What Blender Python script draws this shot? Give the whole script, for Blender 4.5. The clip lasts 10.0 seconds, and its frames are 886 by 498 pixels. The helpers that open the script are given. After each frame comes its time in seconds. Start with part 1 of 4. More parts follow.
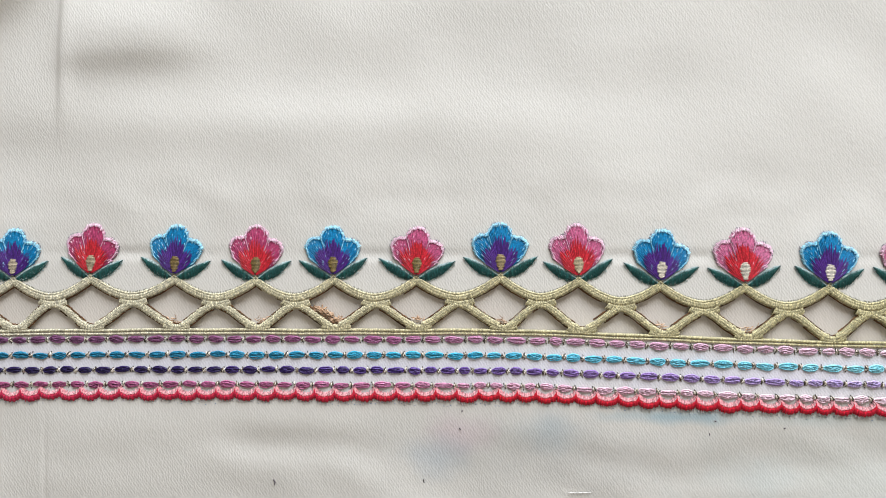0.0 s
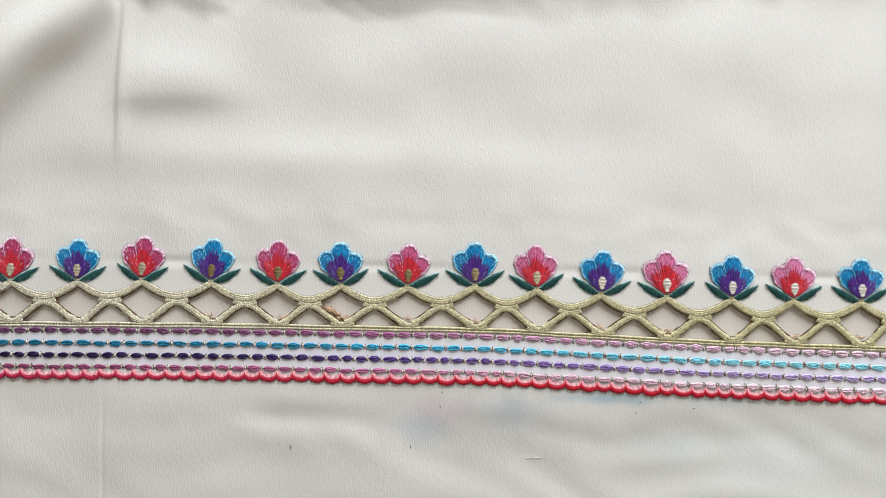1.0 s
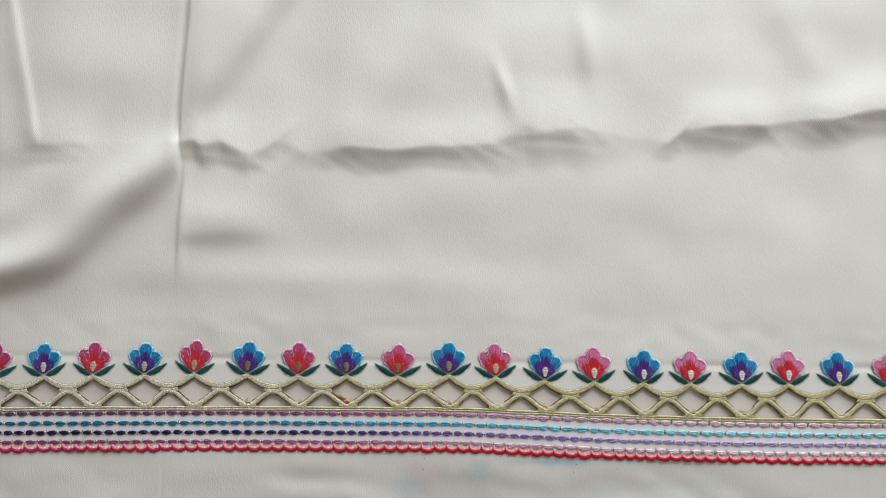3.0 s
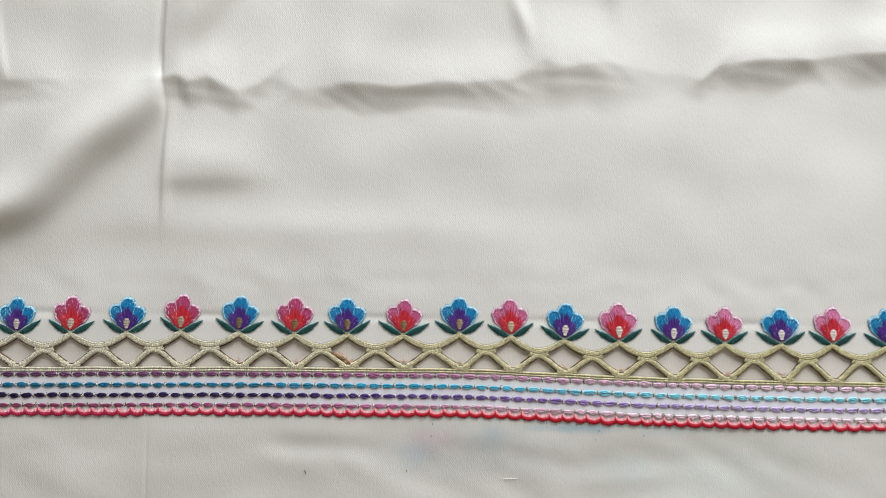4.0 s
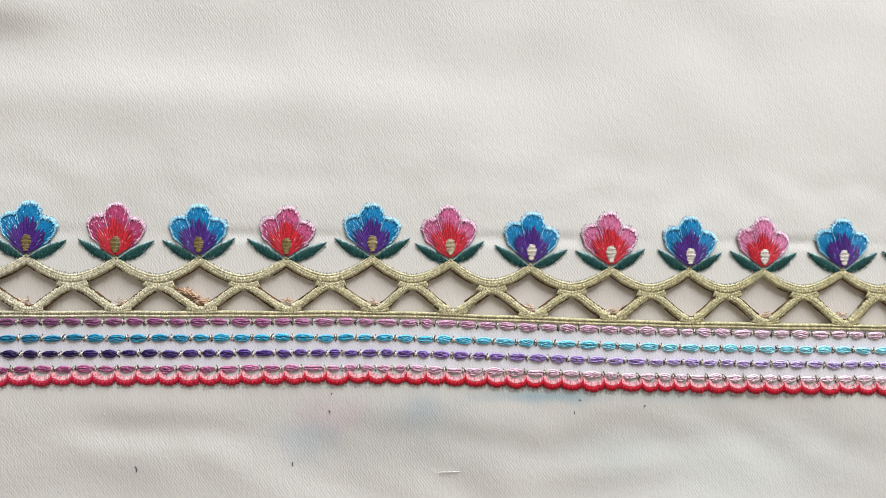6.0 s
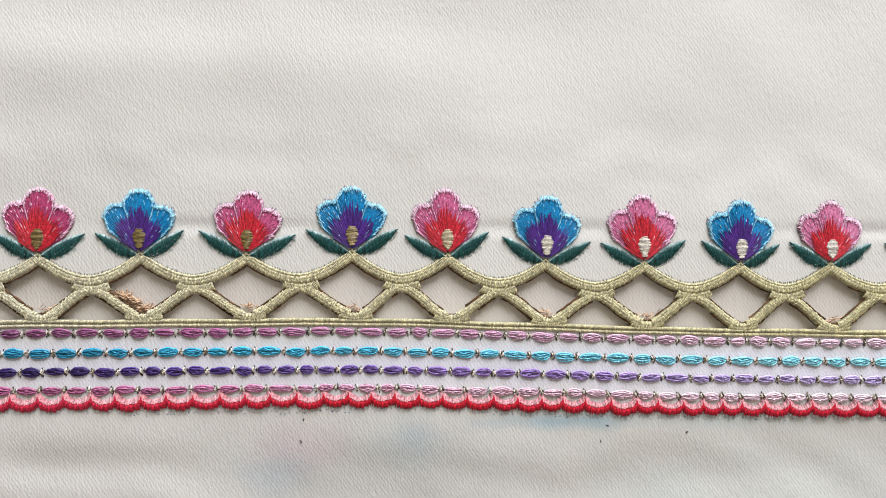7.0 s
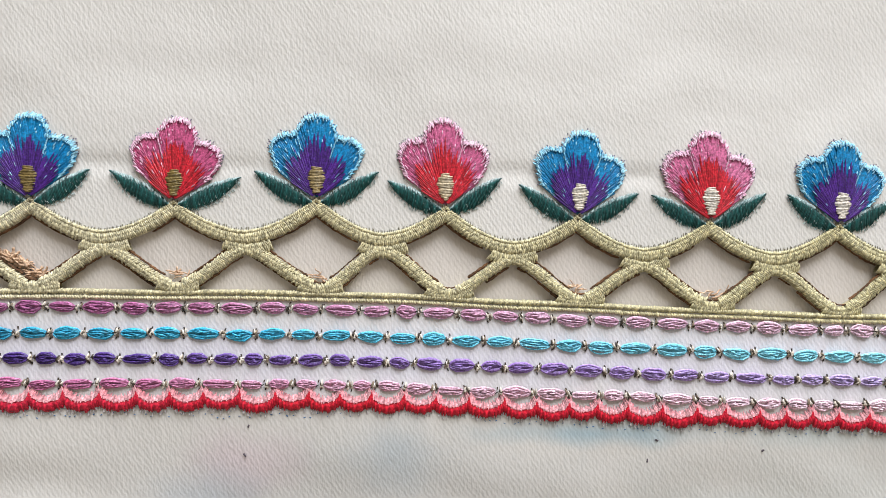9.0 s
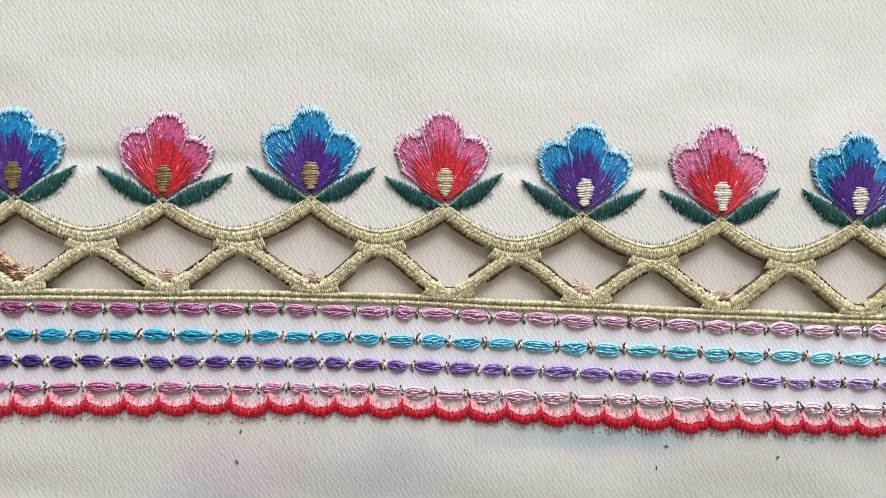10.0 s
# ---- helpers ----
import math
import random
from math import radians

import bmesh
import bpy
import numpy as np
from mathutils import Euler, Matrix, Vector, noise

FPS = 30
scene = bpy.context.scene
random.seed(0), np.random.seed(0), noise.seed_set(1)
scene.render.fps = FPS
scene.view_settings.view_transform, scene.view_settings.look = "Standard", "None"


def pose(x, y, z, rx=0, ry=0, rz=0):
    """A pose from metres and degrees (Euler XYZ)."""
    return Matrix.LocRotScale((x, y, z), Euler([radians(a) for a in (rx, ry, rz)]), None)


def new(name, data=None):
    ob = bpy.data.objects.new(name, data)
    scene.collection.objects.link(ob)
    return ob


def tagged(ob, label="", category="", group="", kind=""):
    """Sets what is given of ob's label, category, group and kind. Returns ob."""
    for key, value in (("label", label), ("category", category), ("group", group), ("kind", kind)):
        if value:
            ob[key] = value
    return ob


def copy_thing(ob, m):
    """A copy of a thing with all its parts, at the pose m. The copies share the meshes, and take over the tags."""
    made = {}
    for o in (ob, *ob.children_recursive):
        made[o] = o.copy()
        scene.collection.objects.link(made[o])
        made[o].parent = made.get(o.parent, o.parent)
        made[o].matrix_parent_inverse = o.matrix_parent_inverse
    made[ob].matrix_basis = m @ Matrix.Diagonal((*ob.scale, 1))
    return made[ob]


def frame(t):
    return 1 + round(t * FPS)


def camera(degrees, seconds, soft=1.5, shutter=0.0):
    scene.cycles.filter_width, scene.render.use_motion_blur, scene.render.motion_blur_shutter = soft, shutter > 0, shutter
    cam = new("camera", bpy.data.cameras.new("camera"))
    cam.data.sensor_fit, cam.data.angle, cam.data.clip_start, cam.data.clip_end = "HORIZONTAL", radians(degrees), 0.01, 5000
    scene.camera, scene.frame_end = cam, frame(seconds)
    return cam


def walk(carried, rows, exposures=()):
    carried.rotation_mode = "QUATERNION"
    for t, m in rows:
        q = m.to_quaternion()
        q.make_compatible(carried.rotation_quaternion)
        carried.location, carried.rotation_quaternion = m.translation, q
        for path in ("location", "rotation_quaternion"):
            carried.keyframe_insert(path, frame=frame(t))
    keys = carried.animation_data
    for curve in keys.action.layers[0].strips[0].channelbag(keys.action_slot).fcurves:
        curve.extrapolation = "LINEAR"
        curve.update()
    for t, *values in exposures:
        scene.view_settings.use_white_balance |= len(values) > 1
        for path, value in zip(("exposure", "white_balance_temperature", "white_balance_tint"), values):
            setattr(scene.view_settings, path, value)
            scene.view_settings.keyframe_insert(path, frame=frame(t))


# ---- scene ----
cam = camera(68.0, 10.0, soft=0.5)
# seconds, x, y, z in metres, tilts in degrees; the cloth lies at z = 0
PATH = [
    (0, 0.04352, 0.00093, 0.20238, 2.47, 2.42, 0.40),
    (0.5, 0.04087, 0.00517, 0.22334, 0.19, 0.79, 2.02),
    (1, 0.04219, 0.00879, 0.25321, 1.44, 0.46, 1.46),
    (1.5, 0.04417, 0.01216, 0.27932, 2.12, 0.48, 1.33),
    (2, 0.04684, 0.01925, 0.30199, 4.04, 1.13, 0.83),
    (2.5, 0.04929, 0.02602, 0.32211, 5.35, 0.25, 0.80),
    (2.7, 0.04918, 0.02833, 0.33012, 5.89, 0.05, 0.81),
    (3.05, 0.04848, 0.02872, 0.33712, 6.19, -0.10, 0.86),
    (3.4, 0.04597, 0.02385, 0.33217, 5.65, 0.20, 0.96),
    (3.7, 0.04457, 0.01896, 0.32083, 4.97, 0.40, 1.02),
    (4, 0.04576, 0.01644, 0.30508, 4.47, 0.18, 0.98),
    (4.5, 0.05092, 0.01581, 0.27626, 4.03, -0.72, 0.80),
    (5, 0.05420, 0.01209, 0.24600, 2.43, -1.38, 0.76),
    (5.5, 0.05990, 0.00642, 0.22225, 1.40, -2.53, 0.82),
    (5.7, 0.06110, 0.00449, 0.21328, 1.11, -2.74, 0.81),
    (6.05, 0.06405, 0.00100, 0.19787, 0.66, -3.05, 0.69),
    (6.4, 0.06614, -0.00140, 0.18413, 0.50, -2.90, 0.48),
    (6.8, 0.06774, -0.00192, 0.17002, 0.42, -2.69, 0.51),
    (7, 0.06803, 0.00063, 0.16419, 0.64, -2.51, 0.35),
    (7.5, 0.06994, -0.00021, 0.14653, 0.25, -2.61, 1.04),
    (8, 0.07099, -0.00223, 0.13390, 0.40, -2.62, 1.56),
    (8.5, 0.07148, -0.00346, 0.12630, 0.25, -2.54, 1.29),
    (9, 0.07188, -0.00590, 0.12198, -0.35, -1.97, 1.16),
    (9.5, 0.07185, -0.00708, 0.11870, -0.33, -1.86, 1.33),
    (10, 0.07334, -0.00695, 0.11731, -0.00, -1.40, 1.01),
]
walk(cam, [(t, pose(x, y, z, rx, ry, rz)) for t, x, y, z, rx, ry, rz in PATH],
     [(0.0, 0.09, 6450, 8), (1.0, 0.07, 6450, 7.5), (1.5, 0.06, 6450, 7.5), (2.0, 0.04, 6450, 7.5), (2.5, -0.23, 6450, 7), (3.2, -0.26, 6450, 7), (4.0, -0.1, 6450, 7),
      (4.5, -0.02, 6450, 7), (5.5, 0.06, 6480, 8), (6.8, 0.12, 6500, 9.5), (7.2, 0.07, 6500, 9.5), (10.0, 0.13, 6500, 10)])

# ---- light: one unseen window, added in the wall beyond the cloth ----
world = bpy.data.worlds.new("sky")
scene.world = world
world.use_nodes = True
sky = world.node_tree.nodes.new("ShaderNodeTexSky")
sky.sky_type, sky.sun_disc = "NISHITA", False
sky.sun_elevation, sky.sun_rotation = radians(35), radians(180)
world.node_tree.links.new(sky.outputs[0], world.node_tree.nodes["Background"].inputs[0])
world.node_tree.nodes["Background"].inputs[1].default_value = 0.12

WIN_X, WIN_Y, WIN_Z, WIN_W, WIN_H = 0.42, 1.2, 0.68, 1.3, 1.1
lamp = bpy.data.lights.new("unseen_window_daylight", "AREA")
lamp.shape, lamp.size, lamp.size_y, lamp.energy = "RECTANGLE", WIN_W, WIN_H, 39.5
lamp.color = (0.955, 0.975, 1.0)
lamp_ob = new("unseen_window_daylight", lamp)
lamp_ob.matrix_world = pose(WIN_X, WIN_Y - 0.005, WIN_Z, -90, 0, 0)

MM = 0.001


# ---- materials ----
def nodes_of(name):
    m = bpy.data.materials.new(name)
    m.use_nodes = True
    return m, m.node_tree.nodes, m.node_tree.links


def ramp_node(N, stops, mode="LINEAR"):
    r = N.new("ShaderNodeValToRGB")
    r.color_ramp.interpolation = mode
    el = r.color_ramp.elements
    while len(el) < len(stops):
        el.new(0.5)
    for e, (p, c) in zip(el, stops):
        e.position, e.color = p, (*c, 1)
    return r


def world_x(N, L, lo, hi):
    """Place along the border, 0 at lo and 1 at hi (millimetres), for thread colours that change along it."""
    g = N.new("ShaderNodeNewGeometry")
    s = N.new("ShaderNodeSeparateXYZ")
    m = N.new("ShaderNodeMapRange")
    L.new(g.outputs["Position"], s.inputs[0])
    L.new(s.outputs[0], m.inputs[0])
    m.inputs[1].default_value, m.inputs[2].default_value = lo * MM, hi * MM
    return m.outputs[0]


def thread(name, colour, other=None, rough=0.38, spread=0.32, stops=None, lo=-160, hi=180, metal=0.0, sheen=0.06, by_strand=False):
    """Rayon embroidery thread: each strand a little lighter or darker, fine twist in the relief."""
    m, N, L = nodes_of(name)
    b = N["Principled BSDF"]
    geo = N.new("ShaderNodeNewGeometry")
    vary = N.new("ShaderNodeMapRange")
    vary.inputs[3].default_value, vary.inputs[4].default_value = 0.92 - spread, 0.92 + spread
    L.new(geo.outputs["Random Per Island"], vary.inputs[0])
    hsv = N.new("ShaderNodeHueSaturation")
    if stops:
        r = ramp_node(N, stops)
        jig = N.new("ShaderNodeObjectInfo")
        add = N.new("ShaderNodeMath")
        add.operation = "MULTIPLY_ADD"
        L.new(jig.outputs["Random"], add.inputs[0])
        add.inputs[1].default_value = 0.04
        L.new(geo.outputs["Random Per Island"] if by_strand else world_x(N, L, lo, hi), add.inputs[2])
        L.new(add.outputs[0], r.inputs[0])
        L.new(r.outputs[0], hsv.inputs["Color"])
    else:
        mix = N.new("ShaderNodeMix")
        mix.data_type = "RGBA"
        noi = N.new("ShaderNodeTexNoise")
        tc = N.new("ShaderNodeTexCoord")
        L.new(tc.outputs["Object"], noi.inputs["Vector"])
        noi.inputs["Scale"].default_value = 420
        L.new(noi.outputs[0], mix.inputs[0])
        mix.inputs[6].default_value = (*colour, 1)
        mix.inputs[7].default_value = (*(other or [min(1, c * 1.35 + 0.02) for c in colour]), 1)
        L.new(mix.outputs[2], hsv.inputs["Color"])
    fleck = N.new("ShaderNodeTexNoise")
    tc3 = N.new("ShaderNodeTexCoord")
    L.new(tc3.outputs["Object"], fleck.inputs["Vector"])
    fleck.inputs["Scale"].default_value = 2300
    fleck.inputs["Detail"].default_value = 1
    band = N.new("ShaderNodeMapRange")
    band.inputs[1].default_value, band.inputs[2].default_value = 0.35, 0.65
    band.inputs[3].default_value, band.inputs[4].default_value = 0.7, 1.35
    L.new(fleck.outputs[0], band.inputs[0])
    both = N.new("ShaderNodeMath")
    both.operation = "MULTIPLY"
    L.new(vary.outputs[0], both.inputs[0])
    L.new(band.outputs[0], both.inputs[1])
    L.new(both.outputs[0], hsv.inputs["Value"])
    L.new(hsv.outputs[0], b.inputs["Base Color"])
    b.inputs["Roughness"].default_value = rough
    b.inputs["Metallic"].default_value = metal
    b.inputs["Specular IOR Level"].default_value = 0.4
    b.inputs["Sheen Weight"].default_value = sheen
    b.inputs["Sheen Roughness"].default_value = 0.4
    tc2 = N.new("ShaderNodeTexCoord")
    twist = N.new("ShaderNodeTexNoise")
    L.new(tc2.outputs["Object"], twist.inputs["Vector"])
    twist.inputs["Scale"].default_value = 4200
    bump = N.new("ShaderNodeBump")
    bump.inputs["Strength"].default_value = 0.6
    bump.inputs["Distance"].default_value = 0.00012
    L.new(twist.outputs[0], bump.inputs["Height"])
    L.new(bump.outputs[0], b.inputs["Normal"])
    return m


def cloth_material(name, colour, tints=()):
    """Cream twill: slanting ribs 0.8 mm apart, finer cross threads, soft mottling; tints are soft blots of colour, some
    of them dye stains.
    """
    m, N, L = nodes_of(name)
    b = N["Principled BSDF"]
    tc = N.new("ShaderNodeTexCoord")
    mott = N.new("ShaderNodeTexNoise")
    mott.inputs["Scale"].default_value = 18
    mott.inputs["Detail"].default_value = 4
    L.new(tc.outputs["Object"], mott.inputs["Vector"])
    base = ramp_node(N, [(0.3, [c * 0.96 for c in colour]), (0.7, [min(1, c * 1.02) for c in colour])])
    L.new(mott.outputs[0], base.inputs[0])
    col = base.outputs[0]
    wob = N.new("ShaderNodeTexNoise")
    wob.inputs["Scale"].default_value = 90
    wob.inputs["Detail"].default_value = 5
    L.new(tc.outputs["Object"], wob.inputs["Vector"])
    for (x, y, rx, ry, tint, amount) in tints:
        mp = N.new("ShaderNodeMapping")
        mp.vector_type = "POINT"
        mp.inputs["Location"].default_value = (-x / rx, -y / ry, 0)
        mp.inputs["Scale"].default_value = (1 / (rx * MM), 1 / (ry * MM), 0)
        L.new(tc.outputs["Object"], mp.inputs[0])
        ln = N.new("ShaderNodeVectorMath")
        ln.operation = "LENGTH"
        L.new(mp.outputs[0], ln.inputs[0])
        sub = N.new("ShaderNodeMath")
        sub.operation = "MULTIPLY_ADD"
        L.new(wob.outputs[0], sub.inputs[0])
        sub.inputs[1].default_value = 0.9
        L.new(ln.outputs["Value"], sub.inputs[2])
        rg = N.new("ShaderNodeMapRange")
        rg.interpolation_type = "SMOOTHSTEP"
        rg.inputs[1].default_value, rg.inputs[2].default_value = 1.5, 0.45
        rg.inputs[3].default_value, rg.inputs[4].default_value = 0.0, amount
        L.new(sub.outputs[0], rg.inputs[0])
        mx = N.new("ShaderNodeMix")
        mx.data_type = "RGBA"
        L.new(rg.outputs[0], mx.inputs[0])
        L.new(col, mx.inputs[6])
        mx.inputs[7].default_value = (*tint, 1)
        col = mx.outputs[2]
    # ribs of the twill
    rot = N.new("ShaderNodeMapping")
    rot.inputs["Rotation"].default_value = (0, 0, radians(-36))
    L.new(tc.outputs["Object"], rot.inputs[0])
    rib = N.new("ShaderNodeTexWave")
    rib.bands_direction = "X"
    rib.inputs["Scale"].default_value = 0.314 / (0.78 * MM) / 1.0
    rib.inputs["Distortion"].default_value = 2.8
    rib.inputs["Detail"].default_value = 2
    rib.inputs["Detail Scale"].default_value = 3.0
    L.new(rot.outputs[0], rib.inputs["Vector"])
    fine = N.new("ShaderNodeTexNoise")
    st = N.new("ShaderNodeMapping")
    st.inputs["Rotation"].default_value = (0, 0, radians(-36))
    st.inputs["Scale"].default_value = (1.0, 0.45, 1.0)
    L.new(tc.outputs["Object"], st.inputs[0])
    L.new(st.outputs[0], fine.inputs["Vector"])
    fine.inputs["Scale"].default_value = 2600
    fine.inputs["Detail"].default_value = 2
    slub = N.new("ShaderNodeTexNoise")
    sm = N.new("ShaderNodeMapping")
    sm.inputs["Rotation"].default_value = (0, 0, radians(-36))
    sm.inputs["Scale"].default_value = (1.0, 0.28, 1.0)
    L.new(tc.outputs["Object"], sm.inputs[0])
    L.new(sm.outputs[0], slub.inputs["Vector"])
    slub.inputs["Scale"].default_value = 1700
    slub.inputs["Detail"].default_value = 1
    soft = N.new("ShaderNodeMath")
    soft.operation = "MULTIPLY"
    L.new(rib.outputs["Fac"], soft.inputs[0])
    soft.inputs[1].default_value = 0.55
    ribs = N.new("ShaderNodeMath")
    ribs.operation = "MULTIPLY_ADD"
    L.new(slub.outputs[0], ribs.inputs[0])
    ribs.inputs[1].default_value = 3.2
    L.new(soft.outputs[0], ribs.inputs[2])
    addh = N.new("ShaderNodeMath")
    addh.operation = "MULTIPLY_ADD"
    L.new(fine.outputs[0], addh.inputs[0])
    addh.inputs[1].default_value = 1.6
    L.new(ribs.outputs[0], addh.inputs[2])
    bump = N.new("ShaderNodeBump")
    bump.inputs["Strength"].default_value = 0.36
    bump.inputs["Distance"].default_value = 0.00011
    L.new(addh.outputs[0], bump.inputs["Height"])
    L.new(bump.outputs[0], b.inputs["Normal"])
    L.new(col, b.inputs["Base Color"])
    b.inputs["Roughness"].default_value = 0.55
    b.inputs["Specular IOR Level"].default_value = 0.4
    b.inputs["Sheen Weight"].default_value = 0.15
    return m


def plain(name, colour, rough=0.8):
    m, N, L = nodes_of(name)
    noi = N.new("ShaderNodeTexNoise")
    noi.inputs["Scale"].default_value = 9
    r = ramp_node(N, [(0.3, [c * 0.9 for c in colour]), (0.7, colour)])
    L.new(noi.outputs[0], r.inputs[0])
    L.new(r.outputs[0], N["Principled BSDF"].inputs["Base Color"])
    N["Principled BSDF"].inputs["Roughness"].default_value = rough
    return m


CREAM = (0.76, 0.735, 0.70)
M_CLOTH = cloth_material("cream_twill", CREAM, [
    # broad grey darkening below the hem
    (62, -52, 70, 17, (0.60, 0.595, 0.585), 0.5),
    (40, -46, 15, 9, (0.66, 0.53, 0.57), 0.6),
    (67, -45, 15, 10, (0.46, 0.54, 0.60), 0.55),
    (34, -54, 13, 9, (0.48, 0.54, 0.61), 0.5),
    (105, -40.5, 30, 3.4, (0.36, 0.52, 0.60), 0.8),
    (150, -40, 30, 4, (0.56, 0.70, 0.73), 0.4),
    (165, -60, 75, 26, (0.72, 0.755, 0.73), 0.5),
    (130, -58, 16, 10, (0.62, 0.70, 0.72), 0.3),
    # pale lilac bands along the chain rows
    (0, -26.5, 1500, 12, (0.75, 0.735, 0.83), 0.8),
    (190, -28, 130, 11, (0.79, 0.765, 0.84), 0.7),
])
M_LINING = cloth_material("cream_lining", (0.77, 0.715, 0.665))
M_BLUE = thread("blue_thread", (0.002, 0.145, 0.39), (0.005, 0.29, 0.58), spread=0.12, rough=0.33)
M_BLUE_EDGE = thread("pale_blue_thread", (0.10, 0.52, 0.80), (0.55, 0.83, 0.93), spread=0.28)
M_PURPLE = thread("purple_thread", (0.036, 0.009, 0.14), (0.095, 0.025, 0.26), spread=0.3)
M_PINK = thread("rose_thread", None, spread=0.13, rough=0.33, stops=[(0.0, (0.42, 0.045, 0.13)), (0.45, (0.47, 0.06, 0.17)), (0.65, (0.56, 0.11, 0.25)), (1.0, (0.66, 0.20, 0.37))])
M_PINK_EDGE = thread("pale_rose_thread", (0.77, 0.37, 0.56), (0.90, 0.69, 0.80), spread=0.28)
M_RED = thread("scarlet_thread", (0.50, 0.009, 0.022), (0.62, 0.03, 0.05))
M_LEAF = thread("teal_green_thread", (0.008, 0.062, 0.062), (0.025, 0.13, 0.12), spread=0.45)
M_LEAF_EDGE = thread("pale_teal_thread", (0.24, 0.42, 0.44), (0.62, 0.71, 0.70))
M_GOLD = thread("pale_gold_thread", None, rough=0.34, spread=0.26, stops=[
    (0.0, (0.70, 0.65, 0.52)), (0.36, (0.70, 0.65, 0.48)), (0.56, (0.665, 0.60, 0.385)), (1.0, (0.65, 0.59, 0.35))])
M_NIGHT = thread("dark_violet_thread", (0.03, 0.02, 0.09), (0.08, 0.05, 0.18))
M_OLIVE = thread("olive_needle_stitch", (0.08, 0.075, 0.055), (0.26, 0.24, 0.16))
# Stamen tone goes from cream through brown to cream along the border.
M_STAMEN = thread("metallic_stamen_thread", None, stops=[
    (0.0, (0.74, 0.70, 0.62)), (0.22, (0.55, 0.46, 0.33)), (0.33, (0.24, 0.17, 0.07)), (0.57, (0.25, 0.18, 0.06)),
    (0.63, (0.34, 0.25, 0.11)), (0.70, (0.58, 0.47, 0.30)), (0.78, (0.76, 0.69, 0.58)), (1.0, (0.82, 0.76, 0.70))], rough=0.3)
# Row colours run from dark at the left to pale at the right.
M_ROW_MAUVE = thread("graded_mauve_thread", None, stops=[
    (0.0, (0.17, 0.07, 0.17)), (0.35, (0.27, 0.10, 0.22)), (0.55, (0.46, 0.15, 0.33)), (0.72, (0.66, 0.36, 0.53)), (1.0, (0.87, 0.62, 0.75))], rough=0.27, spread=0.55)
M_ROW_CYAN = thread("graded_cyan_thread", None, stops=[
    (0.0, (0.02, 0.18, 0.32)), (0.4, (0.03, 0.28, 0.48)), (0.6, (0.06, 0.48, 0.72)), (1.0, (0.32, 0.78, 0.90))], rough=0.27, spread=0.5)
M_ROW_VIOLET = thread("graded_violet_thread", None, stops=[
    (0.0, (0.02, 0.012, 0.06)), (0.38, (0.035, 0.02, 0.11)), (0.55, (0.10, 0.05, 0.27)), (0.75, (0.30, 0.18, 0.50)), (1.0, (0.56, 0.44, 0.76))], rough=0.27, spread=0.55)
M_ROW_PINK = thread("graded_pink_thread", None, stops=[
    (0.0, (0.30, 0.07, 0.15)), (0.35, (0.42, 0.11, 0.25)), (0.55, (0.58, 0.20, 0.38)), (0.75, (0.78, 0.50, 0.62)), (1.0, (0.92, 0.71, 0.81))], rough=0.27, spread=0.5)
# The palest strands stand in for white glints on the knots.
M_TIE = thread("antique_gold_tie", None, rough=0.28, spread=0.3, by_strand=True, stops=[
    (0.0, (0.02, 0.014, 0.012)), (0.55, (0.08, 0.06, 0.045)), (0.78, (0.28, 0.22, 0.16)), (1.0, (0.74, 0.68, 0.60))])
M_SCALLOP = thread("crimson_thread", None, spread=0.25, stops=[(0.0, (0.55, 0.028, 0.10)), (0.45, (0.60, 0.02, 0.06)), (0.65, (0.64, 0.014, 0.035)), (1.0, (0.62, 0.012, 0.04))])
M_SCALLOP_TOP = thread("salmon_pink_thread", (0.70, 0.20, 0.25), (0.82, 0.48, 0.50))
# Scorched brown; its near-black end also stands in for shadow at the holes.
M_SINGED_SHADE = thread("singed_shaded_edge", (0.022, 0.011, 0.006), (0.24, 0.11, 0.042), rough=0.8, sheen=0.0)
M_PEACH = thread("peach_frayed_fibre", (0.58, 0.33, 0.18), (0.78, 0.58, 0.42), rough=0.7)
M_LINT = thread("dark_lint", (0.05, 0.04, 0.05), (0.12, 0.10, 0.12), rough=0.8)
M_WHITE_LINT = thread("white_lint", (0.68, 0.66, 0.63), (0.78, 0.77, 0.75), rough=0.7)
M_HEM_ENDS = thread("pale_grey_thread", (0.46, 0.43, 0.47), (0.86, 0.84, 0.84), rough=0.5, spread=0.25)
M_INK = plain("blue_ink", (0.10, 0.22, 0.42))
# Unseen walls, warm in tone to bounce brownish fill onto the folds.
M_WALL = plain("warm_bounce_cream", (0.58, 0.53, 0.46))
M_FLOOR = plain("grey_floor", (0.35, 0.33, 0.31))
M_WOOD = plain("table_wood", (0.30, 0.19, 0.11), 0.5)


